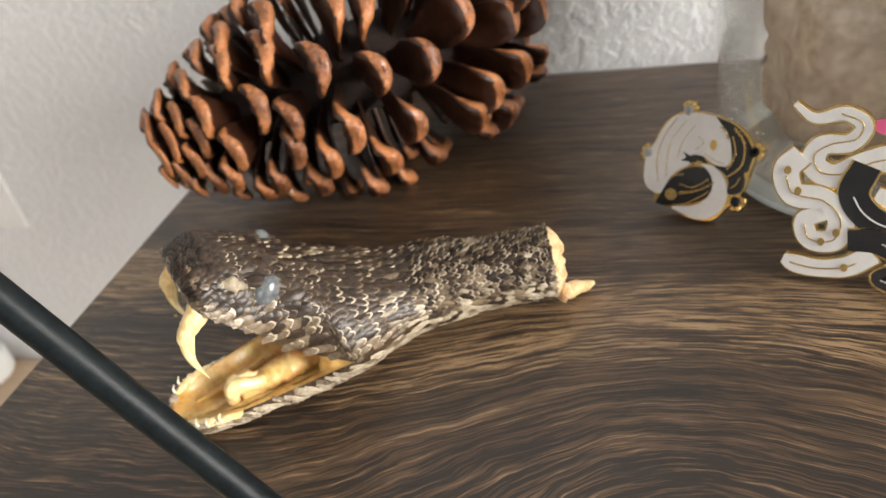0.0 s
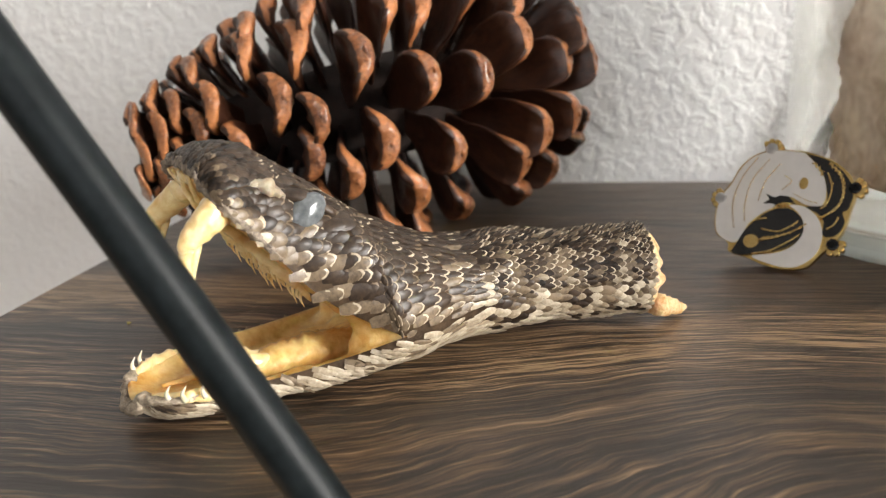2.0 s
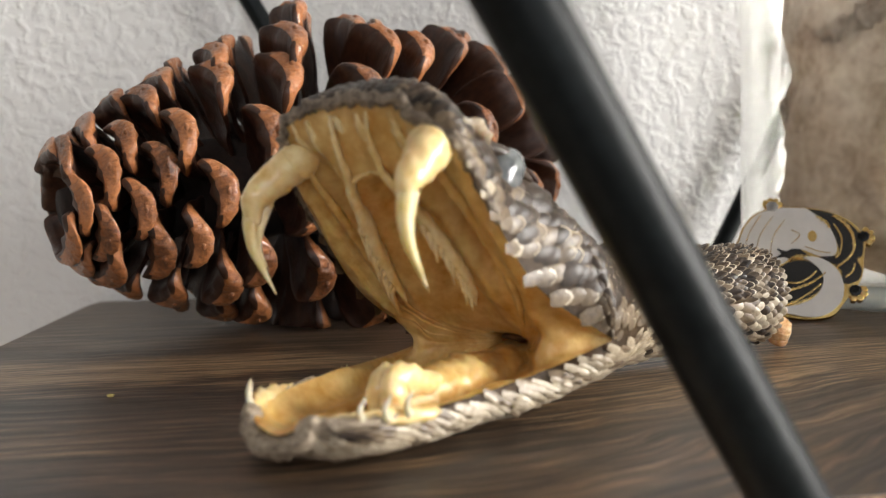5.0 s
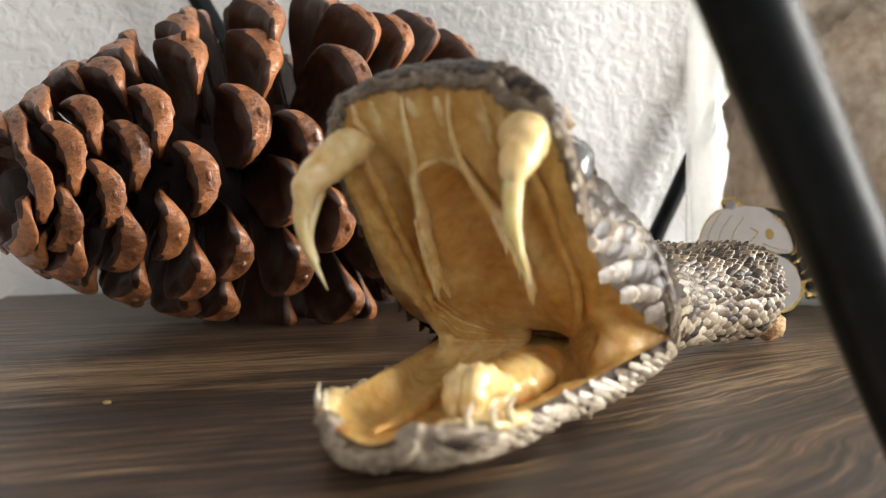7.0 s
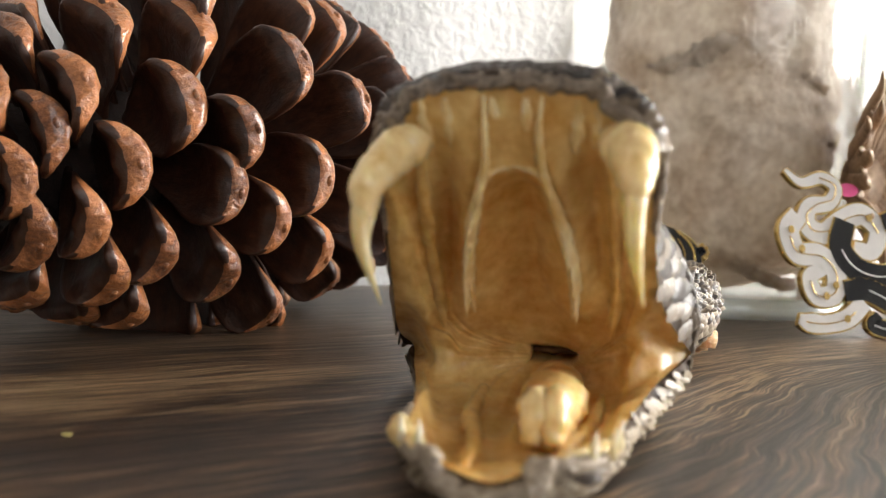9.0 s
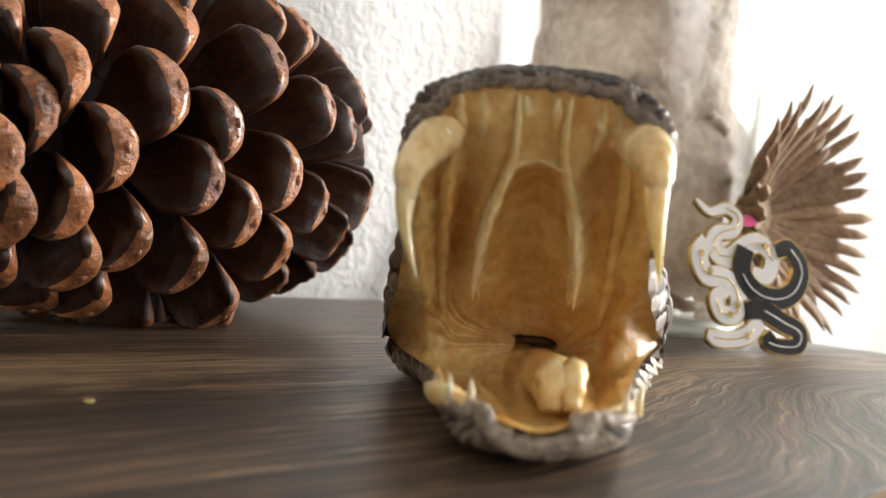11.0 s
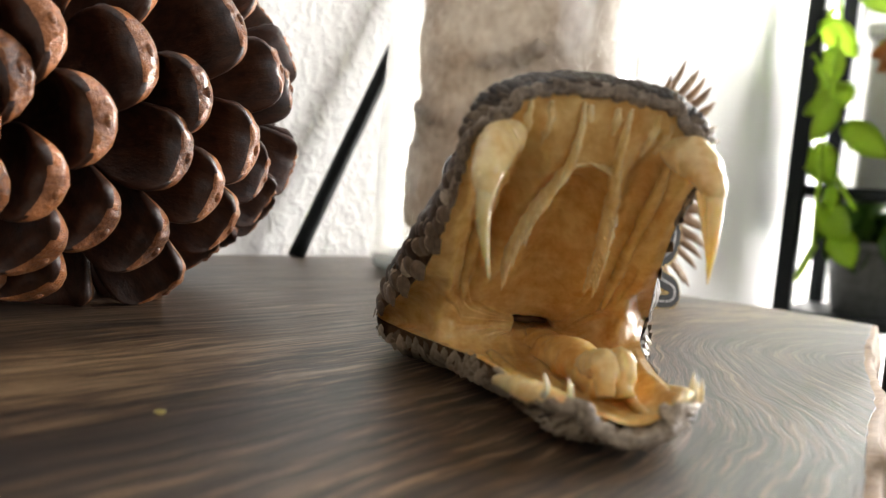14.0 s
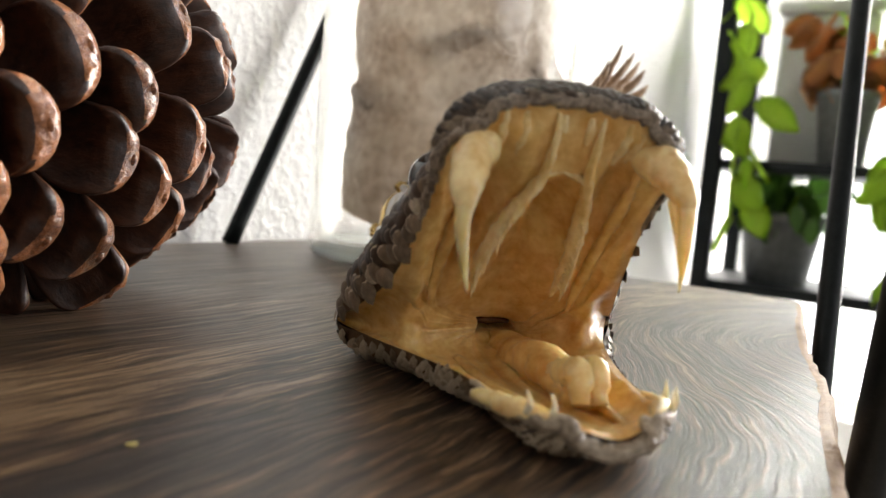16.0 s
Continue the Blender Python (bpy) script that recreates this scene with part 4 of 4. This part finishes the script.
def build_cone():
    base, tip = Vector((0.0093, 0.1082, 0.0438)), Vector((-0.0895, 0.0420, 0.0300))
    axis = (tip - base).normalized()
    side = axis.cross(Vector((0, 0, 1))).normalized()
    upv = side.cross(axis)
    c = thing("pine_cone", "large open brown pine cone lying on its side", "pine cone")
    length = (tip - base).length
    # woody core; the gloom of the gaps is in its colour
    core = part("core", tube_bm([base - axis * 0.006, base.lerp(tip, 0.3), base.lerp(tip, 0.7), tip], [0.010, 0.015, 0.012, 0.004], 16, 24, wobble=0.1), M_CONE_CORE, c, "woody core, darkened for the shade between the scales")
    me = cone_scale_mesh()
    rng = random.Random(11)
    n = 136
    for i in range(n):
        f = (i + 0.5) / n
        s = f ** 1.06
        ang = i * 2.399963 + 0.4
        # radius of the outline along the axis, from the blunt base to the narrow tip
        big = float(np.interp(s, [0.0, 0.08, 0.22, 0.45, 0.7, 0.88, 1.0], [0.021, 0.032, 0.0405, 0.0420, 0.0285, 0.0165, 0.009]))
        lean = float(np.interp(s, [0.0, 0.15, 0.4, 0.65, 0.85, 1.0], [-54, -32, 2, 22, 42, 64]))
        out = side * math.cos(ang) + upv * math.sin(ang)
        d = out * math.cos(radians(lean)) + axis * math.sin(radians(lean))
        foot = base + axis * ((0.11 + 0.83 * s) * length) + out * 0.004
        ln = (big - 0.004) / max(0.45, math.cos(radians(lean))) * rng.uniform(0.95, 1.06)
        zz = (axis - d * axis.dot(d)).normalized()
        yy = zz.cross(d)
        wid = float(np.interp(s, [0, 0.2, 0.6, 1.0], [0.0135, 0.0156, 0.0156, 0.0135])) * rng.uniform(0.92, 1.08)
        thick = wid * 1.30
        ob = new("cone_scale", me)
        ob.parent = c
        m = Matrix((d * ln, yy * wid, zz * thick)).transposed().to_4x4()
        m.translation = foot
        m = m @ pose(0, 0, 0, rng.uniform(-8, 8), rng.uniform(-5, 5), rng.uniform(-4, 4))
        ob.matrix_world = m
    return c


build_cone()


# ---- the glass jar with a shed skin ----
def build_jar():
    c = Vector((0.126, 0.0755))
    j = thing("glass_jar", "clear glass jar holding crumpled pale shed snake skin", "jar", m=pose(c.x, c.y, 0.0004))
    prof = [(0.0, 0.0), (0.034, 0.0), (0.0385, 0.002), (0.040, 0.006), (0.040, 0.150), (0.0385, 0.158), (0.034, 0.164), (0.034, 0.178), (0.0355, 0.180), (0.0345, 0.182),
            (0.0325, 0.181), (0.0325, 0.164), (0.037, 0.157), (0.0386, 0.150), (0.0386, 0.010), (0.035, 0.0065), (0.0, 0.0055)]
    rows = [[(r * math.cos(2 * math.pi * k / 56), r * math.sin(2 * math.pi * k / 56), z) for k in range(56)] for r, z in ((max(r * 1.11, 0.0002), z) for r, z in prof)]
    glass = part("glass", grid_bm(rows, True, True), M_GLASS, j, "clear thick glass")
    glass.visible_shadow = False
    foot = [(0.0408 * math.cos(a * math.pi / 12), 0.0408 * math.sin(a * math.pi / 12), 0.0036) for a in range(25)]
    part("base_ring", tube_bm(foot, [0.0030] * 25, 14, 96), M_GLASS_BASE, j, "thick pale glass foot").visible_shadow = False
    part("neck_ring", tube_bm([(0.0382 * math.cos(a * math.pi / 12), 0.0382 * math.sin(a * math.pi / 12), 0.170) for a in range(25)], [0.0012] * 25, 10, 72), M_GLASS, j)
    s = thing("shed_skin", "crumpled translucent beige shed snake skin inside a jar", "snake skin", m=pose(c.x + 0.003, c.y, 0.0072))
    for n in range(1):
        rows = []
        for i in range(60):
            z = 0.150 * i / 59
            row = []
            for k in range(72):
                ang = 2 * math.pi * k / 72
                q = Vector((math.cos(ang) * 2.0, math.sin(ang) * 2.0, z * 60 + n * 9))
                r = 0.0372 - 0.004 * n + 0.0034 * noise.noise(q) + 0.0018 * noise.noise(q * 3.1) + 0.0008 * noise.noise(q * 8) - 0.0032
                r *= min(1, (i + 1.5) / 5, (61 - i) / 8)
                row.append((r * math.cos(ang), r * math.sin(ang), z))
            rows.append(row)
        if n == 0:
            part("skin_fold", grid_bm(rows, True, True), M_SHED, s)
    rng = random.Random(3)
    for i in range(30):
        a0, z0, ln = rng.uniform(0, 6.28), rng.uniform(0.012, 0.14), rng.uniform(0.25, 0.55)
        rr = rng.uniform(0.0300, 0.0325)
        lean = rng.uniform(-0.012, 0.012)
        pts = [(rr * math.cos(a0 + t * ln), rr * math.sin(a0 + t * ln), z0 + lean * t + rng.uniform(-0.005, 0.005)) for t in (0, 1, 2, 3)]
        k = rng.uniform(0.7, 1.5)
        part("skin_fold", tube_bm(pts, [0.0008 * k, 0.0030 * k, 0.0026 * k, 0.0006 * k], 12, 30, flat=rng.uniform(0.4, 0.9), wobble=0.8), M_SHED, s)
    return j


build_jar()


# ---- the enamel pins ----
def disc(cx, cz, rx, rz, n=40, a0=0.0, a1=360.0, wave=0.0, k=0):
    out = []
    for i in range(n):
        a = radians(a0 + (a1 - a0) * i / (n if a1 - a0 >= 360 else n - 1))
        r = 1 + wave * math.cos(k * a)
        out.append((cx + rx * r * math.cos(a), cz + rz * r * math.sin(a)))
    return out


def pin_frame(origin, right, up):
    x = Vector(right).normalized()
    z = (Vector(up) - x * Vector(up).dot(x)).normalized()
    y = z.cross(x)
    m = Matrix((x, y, z)).transposed().to_4x4()
    m.translation = origin
    return m


def enamel(name, outline, y, material, parent, label=""):
    return part(name, sheet_bm([(x, z) for x, z in outline], 0.0003), material, parent, label, smooth=False)


def shifted(ob, y):
    ob.location.y = y
    return ob


def build_lizard_pin():
    """Round pin of a white and a black curled lizard with a crescent moon; y points away from the viewer."""
    p = thing("lizard_pin", "round gold-edged enamel pin of white and black lizards", "enamel pin",
              m=pin_frame((0.0716, 0.0442, 0.0006), (0.90, -0.42, 0.0), (0.18, 0.38, 0.90)))
    k = 4.55e-5

    def at(*pts):
        return [((x - 520) * k, (745 - y) * k) for x, y in pts]

    def smooth(pts, n):
        q = at(*pts, pts[0])
        return [tuple(v) for v in spline(q, n + 1)[:-1]]

    part("backing", sheet_bm(smooth([(640, 115), (760, 146), (865, 215), (912, 310), (902, 400), (895, 470), (872, 545), (800, 645), (740, 722), (640, 745), (540, 738), (440, 708), (345, 690), (330, 640),
                                     (262, 600), (234, 510), (240, 400), (286, 315), (318, 225), (388, 145), (500, 110)], 90), 0.0020), M_GOLD, p, "polished gold backing", smooth=False)
    shifted(enamel("white_body", smooth([(640, 122), (735, 215), (775, 320), (765, 392), (690, 398), (610, 362), (555, 372), (540, 420), (480, 462), (420, 530), (385, 620), (340, 636), (268, 596),
                                         (243, 510), (249, 402), (294, 320), (328, 232), (396, 152), (506, 118)], 80), 0, M_ENAMEL_WHITE, p), -0.0003)
    shifted(enamel("black_body", smooth([(648, 126), (760, 156), (852, 225), (900, 310), (892, 400), (868, 420), (886, 475), (868, 532), (820, 555), (792, 540), (790, 480), (755, 440), (690, 408),
                                         (768, 396), (786, 350), (750, 235), (705, 180)], 70), 0, M_ENAMEL_BLACK, p), -0.0004)
    shifted(enamel("moon", smooth([(600, 405), (690, 412), (765, 470), (796, 560), (780, 650), (715, 718), (640, 738), (560, 728), (470, 700), (590, 668), (665, 620), (702, 550), (690, 480), (650, 435)], 60),
                   0, M_ENAMEL_WHITE, p), -0.0006)
    shifted(enamel("black_head", smooth([(358, 692), (382, 640), (412, 568), (470, 490), (545, 438), (620, 430), (672, 462), (702, 515), (690, 580), (640, 628), (560, 664), (470, 690), (405, 702)], 60),
                   0, M_ENAMEL_BLACK, p), -0.0008)
    shifted(enamel("black_leg", smooth([(600, 362), (560, 360), (530, 372), (485, 358), (505, 385), (480, 410), (525, 408), (552, 420), (580, 392), (640, 402)], 40), 0, M_ENAMEL_BLACK, p), -0.0005)

    def gold(pts, w, y, n=40, zig=0.0):
        q = spline(at(*pts), n)
        if zig:
            q = np.array([(a + zig * (1 if i % 2 else -1), b + zig * (1 if i % 2 else -1)) for i, (a, b) in enumerate(q)])
        part("gold_line", ribbon_bm([tuple(v) for v in q], [w] * n, y, -0.0002, n * 2 if zig else n), M_GOLD, p)

    gold([(500, 606), (560, 590), (640, 556), (700, 512)], 0.00028, -0.0009, 18, 0.0006)
    gold([(440, 520), (470, 500), (515, 490)], 0.0003, -0.0009, 12)
    gold([(495, 550), (580, 556), (640, 522), (672, 488)], 0.0003, -0.0009, 20)
    gold([(470, 690), (560, 660), (645, 600), (690, 560)], 0.0003, -0.0009, 20)
    gold([(770, 222), (800, 300), (790, 380), (765, 415)], 0.0003, -0.0005, 20)
    gold([(690, 175), (735, 215), (745, 240)], 0.0004, -0.0005, 10, 0.0002)
    gold([(770, 172), (830, 230), (856, 300), (850, 380), (800, 440), (768, 462)], 0.0004, -0.0005, 34, 0.00025)
    gold([(855, 445), (840, 490), (805, 520)], 0.0003, -0.0005, 12)
    gold([(545, 425), (575, 408), (620, 408)], 0.0003, -0.0009, 10, 0.0004)
    for shade in ([(410, 160), (345, 280), (320, 420), (350, 560)], [(470, 170), (400, 290), (385, 420), (400, 520)], [(530, 190), (470, 290), (450, 400)], [(560, 250), (600, 280), (560, 330)], [(620, 345), (690, 375), (745, 385)]):
        gold(shade, 0.00016, -0.0004, 30)
    for x, y, rx, ry in ((455, 622, 40, 36), (662, 287, 22, 32)):
        cx, cz = at((x, y))[0]
        shifted(enamel("pin_eye", disc(cx, cz, rx * k, ry * k, 18), 0, M_GOLD, p), -0.0010 if x < 500 else -0.0005)
    # clawed feet round the edge: two pale, two black with gold claws
    for x, y, a, mat in ((470, 108, 80, M_ENAMEL_WHITE), (250, 400, 175, M_ENAMEL_WHITE), (905, 290, 10, M_ENAMEL_BLACK), (850, 590, -45, M_ENAMEL_BLACK)):
        cx, cz = at((x, y))[0]
        for t in (-58, -18, 22, 60):
            d = (math.cos(radians(a + t)), math.sin(radians(a + t)))
            line = [(cx - d[0] * 0.0012, cz - d[1] * 0.0012), (cx + d[0] * 0.0013, cz + d[1] * 0.0013), (cx + d[0] * 0.0026, cz + d[1] * 0.0026)]
            part("claw", ribbon_bm(line, [0.0024, 0.0018, 0.0009], 0.0018, -0.0018, 10), M_GOLD, p)
            part("toe", ribbon_bm([line[0], line[1]], [0.0016, 0.0011], -0.0001, -0.0003, 8), mat, p)
    return p


def build_snake_pin():
    p = thing("snake_pin", "gold-edged enamel pin of intertwined white and black snakes", "enamel pin",
              m=pin_frame((0.1000, 0.0170, 0.0006), (0.955, -0.29, 0.0), (0.06, 0.20, 0.97)))
    white = [(-0.0035, 0.0415), (0.0010, 0.0385), (0.0070, 0.0400), (0.0110, 0.0375), (0.0085, 0.0335), (0.0030, 0.0325), (0.0015, 0.0280), (0.0060, 0.0255), (0.0120, 0.0290),
             (0.0180, 0.0310), (0.0225, 0.0270), (0.0200, 0.0215), (0.0150, 0.0225)]
    wide = [0.0010, 0.0022, 0.0030, 0.0034, 0.0038, 0.0044, 0.0052, 0.0054, 0.0056, 0.0056, 0.0052, 0.0046, 0.0030]
    coil = [(-0.0010, 0.0300), (-0.0040, 0.0260), (-0.0020, 0.0205), (0.0040, 0.0200), (0.0085, 0.0160), (0.0075, 0.0105), (0.0025, 0.0100), (0.0010, 0.0145), (0.0050, 0.0165)]
    cw = [0.0050, 0.0056, 0.0056, 0.0056, 0.0056, 0.0052, 0.0048, 0.0042, 0.0030]
    head = [(0.0160, 0.0085), (0.0110, 0.0045), (0.0050, 0.0030), (0.0000, 0.0032), (-0.0030, 0.0042)]
    hw = [0.0046, 0.0046, 0.0042, 0.0044, 0.0024]
    black = [(0.0125, 0.0290), (0.0105, 0.0220), (0.0150, 0.0165), (0.0230, 0.0150), (0.0300, 0.0180), (0.0330, 0.0245), (0.0290, 0.0300), (0.0240, 0.0290)]
    bw = [0.0056, 0.0062, 0.0064, 0.0060, 0.0058, 0.0056, 0.0050, 0.0040]
    low = [(0.0105, 0.0110), (0.0170, 0.0115), (0.0240, 0.0085), (0.0300, 0.0060), (0.0290, 0.0022), (0.0230, 0.0016), (0.0180, 0.0028), (0.0200, 0.0052)]
    lw = [0.0050, 0.0056, 0.0056, 0.0052, 0.0046, 0.0042, 0.0036, 0.0024]
    for name, pts, w, mat, y in (("black_snake", black, bw, M_ENAMEL_BLACK, -0.0005), ("black_snake_coil", low, lw, M_ENAMEL_BLACK, -0.0007), ("white_tail", white, wide, M_ENAMEL_WHITE, 0.0),
                                 ("white_coil", coil, cw, M_ENAMEL_WHITE, -0.0004), ("white_snake_head", head, hw, M_ENAMEL_WHITE, -0.0006)):
        b = part(name, ribbon_bm(pts, [k + 0.0009 for k in w], y + 0.0016, -0.0014, 60), M_GOLD, p, "gold-edged enamel snake band", smooth=False)
        part("enamel", ribbon_bm(pts, w, y + 0.0004, -0.0004, 60), mat, b, smooth=False)
        part("inlay_line", ribbon_bm([(q[0], q[1]) for q in spline(pts, 14)[2:-2]], [0.0003] * 10, y, -0.00015, 40), M_GOLD if mat is M_ENAMEL_WHITE else M_ENAMEL_WHITE, b)
    for x, z in ((-0.0036, 0.0262), (-0.0010, 0.0215), (0.0080, 0.0125), (0.0050, 0.0098), (0.0105, 0.0042), (0.0195, 0.0300)):
        shifted(enamel("leaf_spot", disc(x, z, 0.0008, 0.0010, 14), 0, M_GOLD, p), -0.0009)
    shifted(enamel("pink_accent", disc(0.0155, 0.0375, 0.0032, 0.0018, 20), 0, M_ENAMEL_PINK, p), 0.0012)
    return p


build_lizard_pin()
build_snake_pin()


# ---- the dried rosette ----
def build_rosette():
    r = thing("dried_rosette", "dry brown spiky seed rosette standing on the board", "dried flower",
              m=look((0.156, 0.034, 0.0415), (0.163, -0.2, 0.051)) @ pose(0, 0, 0, 0, 180, 0))
    rng = random.Random(8)
    part("heart", tube_bm([(0, 0, -0.004), (0, 0, -0.010), (0, 0, -0.013)], [0.010, 0.007, 0.001], 16, 12, wobble=0.3), M_ROSETTE, r)
    for i in range(64):
        ring = i % 2
        a = 2 * math.pi * i / 64 + rng.uniform(-0.04, 0.04)
        ln = (0.0395 if ring else 0.032) * rng.uniform(0.92, 1.05)
        d = Vector((math.cos(a), math.sin(a), 0))
        back = 0.010 + 0.006 * ring
        pts = [d * 0.004 + Vector((0, 0, -0.006)), d * ln * 0.5 + Vector((0, 0, -0.004 + back * 0.3)), d * ln * 0.85 + Vector((0, 0, back * 0.8)), d * ln + Vector((0, 0, back))]
        part("bract", tube_bm(pts, [0.0014, 0.0026, 0.0022, 0.0004], 7, 12, flat=0.5, wobble=0.15), M_ROSETTE, r)
    return r


build_rosette()


# ---- crumb ----
bm = bmesh.new()
bmesh.ops.create_icosphere(bm, subdivisions=2, radius=0.00055)
for v in bm.verts:
    v.co = lumpy(v.co, 0.0004, 900, 2.0)
    v.co.z *= 0.5
ob = mesh_object("crumb", bm, M_CRUMB)
ob.location = (-0.0668, -0.0057, 0.0003)
tagged(ob, "tiny yellow crumb lying on the wooden board", "crumb")


# ---- behind: plant rack, vine, box, plants ----
def leaf_mesh(name, material, length=1.0):
    rows = []
    for i in range(7):
        t = i / 6
        w = 0.42 * math.sin(math.pi * min(1, t * 0.93 + 0.06)) ** 0.7 * (1 - 0.35 * t)
        rows.append([(-w, t, 0.10 * t * t + 0.06), (-w * 0.5, t, 0.02 + 0.10 * t * t), (0, t, 0.10 * t * t - 0.02), (w * 0.5, t, 0.02 + 0.10 * t * t), (w, t, 0.10 * t * t + 0.06)])
    bm = grid_bm(rows)
    r = bmesh.ops.solidify(bm, geom=bm.faces[:], thickness=0.012)
    me = bpy.data.meshes.new(name)
    bm.to_mesh(me)
    bm.free()
    me.materials.append(material)
    me.polygons.foreach_set("use_smooth", [True] * len(me.polygons))
    return me


LEAF, LEAF_DARK, LEAF_RUST = leaf_mesh("leaf", M_LEAF), leaf_mesh("leaf_dark", M_LEAF_DARK), leaf_mesh("leaf_rust", M_LEAF_RUST)


def add_leaf(parent, me, p, size, rng, name="leaf"):
    ob = new(name, me)
    ob.parent = parent
    ob.matrix_world = pose(*p, rng.uniform(-140, -40), rng.uniform(-50, 50), rng.uniform(0, 360)) @ Matrix.Scale(size, 4)
    return ob


def build_rack():
    r = thing("plant_rack", "black metal plant rack with two shelves", "rack")
    for x, y in ((0.80, 0.124), (0.80, -0.22), (0.98, 0.124), (0.98, -0.22)):
        part("post", box_bm((x - 0.009, y - 0.009, -1.0), (x + 0.009, y + 0.009, 0.75), 0.002), M_STEEL, r)
    for z in (-0.05, 0.085):
        part("shelf", box_bm((0.80, -0.23, z - 0.012), (0.98, 0.133, z), 0.002), M_STEEL, r)
    return r


def build_vine(x, y, z0, z1, n, seed, me, label):
    v = thing("trailing_vine", label, "plant", group="trailing vines")
    rng = random.Random(seed)
    pts = [(x + rng.uniform(-0.012, 0.012), y + rng.uniform(-0.012, 0.012), z0 + (z1 - z0) * t / 6) for t in range(7)]
    part("stem", tube_bm(pts, [0.0022] * 7, 8, 36), M_LEAF, v)
    for p in spline(pts, n):
        add_leaf(v, me, (p[0] + rng.uniform(-0.02, 0.02), p[1] + rng.uniform(-0.02, 0.02), p[2]), rng.uniform(0.035, 0.055), rng)
    return v


def build_pot_plant(x, y, z, spread, height, n, seed, me, size, label, pot=0.045):
    p = thing("potted_plant", label, "plant", group="potted plants")
    rng = random.Random(seed)
    rows = [[(x + r * math.cos(2 * math.pi * k / 24), y + r * math.sin(2 * math.pi * k / 24), z + h) for k in range(24)]
            for r, h in ((pot * 0.75, 0.0), (pot, 0.07), (pot * 1.06, 0.07), (pot * 1.06, 0.08), (pot * 0.9, 0.08), (pot * 0.85, 0.06))]
    part("pot", grid_bm(rows, True, True), M_POT, p)
    for i in range(n):
        a, t = rng.uniform(0, 6.28), rng.random() ** 0.6
        q = (x + math.cos(a) * spread * t, y + math.sin(a) * spread * t, z + 0.07 + rng.random() * height)
        add_leaf(p, me, q, size * rng.uniform(0.7, 1.2), rng)
        if i % 4 == 0:
            part("stem", tube_bm([(x, y, z + 0.06), ((x + q[0]) / 2, (y + q[1]) / 2, q[2] - 0.01), q], [0.002, 0.0016, 0.001], 6, 8), M_LEAF, p)
    return p


build_rack()
build_vine(0.782, 0.105, 0.72, 0.02, 34, 4, LEAF, "bright green trailing vine hanging down a black post")
build_vine(0.790, -0.080, 0.72, -0.25, 60, 9, LEAF, "bright green trailing vine beside a plant rack")
build_pot_plant(0.88, 0.055, -0.05, 0.06, 0.06, 70, 2, LEAF_DARK, 0.035, "dark green bushy plant in a grey pot")
build_pot_plant(0.88, -0.10, -0.05, 0.06, 0.07, 60, 6, LEAF, 0.04, "bright green plant in a grey pot on a rack shelf")
build_pot_plant(0.84, 0.000, 0.085, 0.05, 0.09, 46, 7, LEAF_RUST, 0.04, "rust and yellow leaved plant in a grey pot", 0.03)
build_pot_plant(0.86, -0.085, 0.085, 0.045, 0.13, 60, 12, LEAF, 0.04, "bright green leafy plant in a small grey pot", 0.03)
bx = thing("storage_box", "light grey fabric storage box on a rack shelf", "box")
part("body", box_bm((0.90, -0.02, 0.0856), (0.97, 0.085, 0.262), 0.006), M_GREYBOX, bx)
part("lid", box_bm((0.895, -0.025, 0.2624), (0.975, 0.09, 0.278), 0.004), M_GREYBOX, bx)

# ---- low cabinet beside the shelf, a sheet of paper on the wall, a small jar lid ----
cab = thing("low_cabinet", "pale wooden low cabinet standing below the shelf", "cabinet")
part("top", box_bm((-0.85, -0.20, -0.205), (-0.17, WALL_Y - 0.003, -0.181), 0.003), M_TAN, cab)
part("body", box_bm((-0.83, -0.18, -1.0), (-0.19, WALL_Y - 0.003, -0.2052), 0.003), M_TAN, cab)
sheet = mesh_object("paper_sheet", box_bm((-0.52, WALL_Y - 0.0022, -0.0722), (-0.3152, WALL_Y - 0.0004, 0.20), 0.0004), M_LABEL, False)
tagged(sheet, "plain white paper sheet fixed to the textured wall", "paper")
rows = [[(-0.400 + r * math.cos(2 * math.pi * k / 32), 0.132 + r * math.sin(2 * math.pi * k / 32), -0.1806 + h) for k in range(32)]
        for r, h in ((0.018, 0.0), (0.020, 0.002), (0.020, 0.016), (0.0185, 0.019), (0.0165, 0.019), (0.0160, 0.006))]
cup = mesh_object("small_dish", grid_bm(rows, True, True), M_WHITE)
tagged(cup, "small round white dish standing on a pale cabinet", "dish")
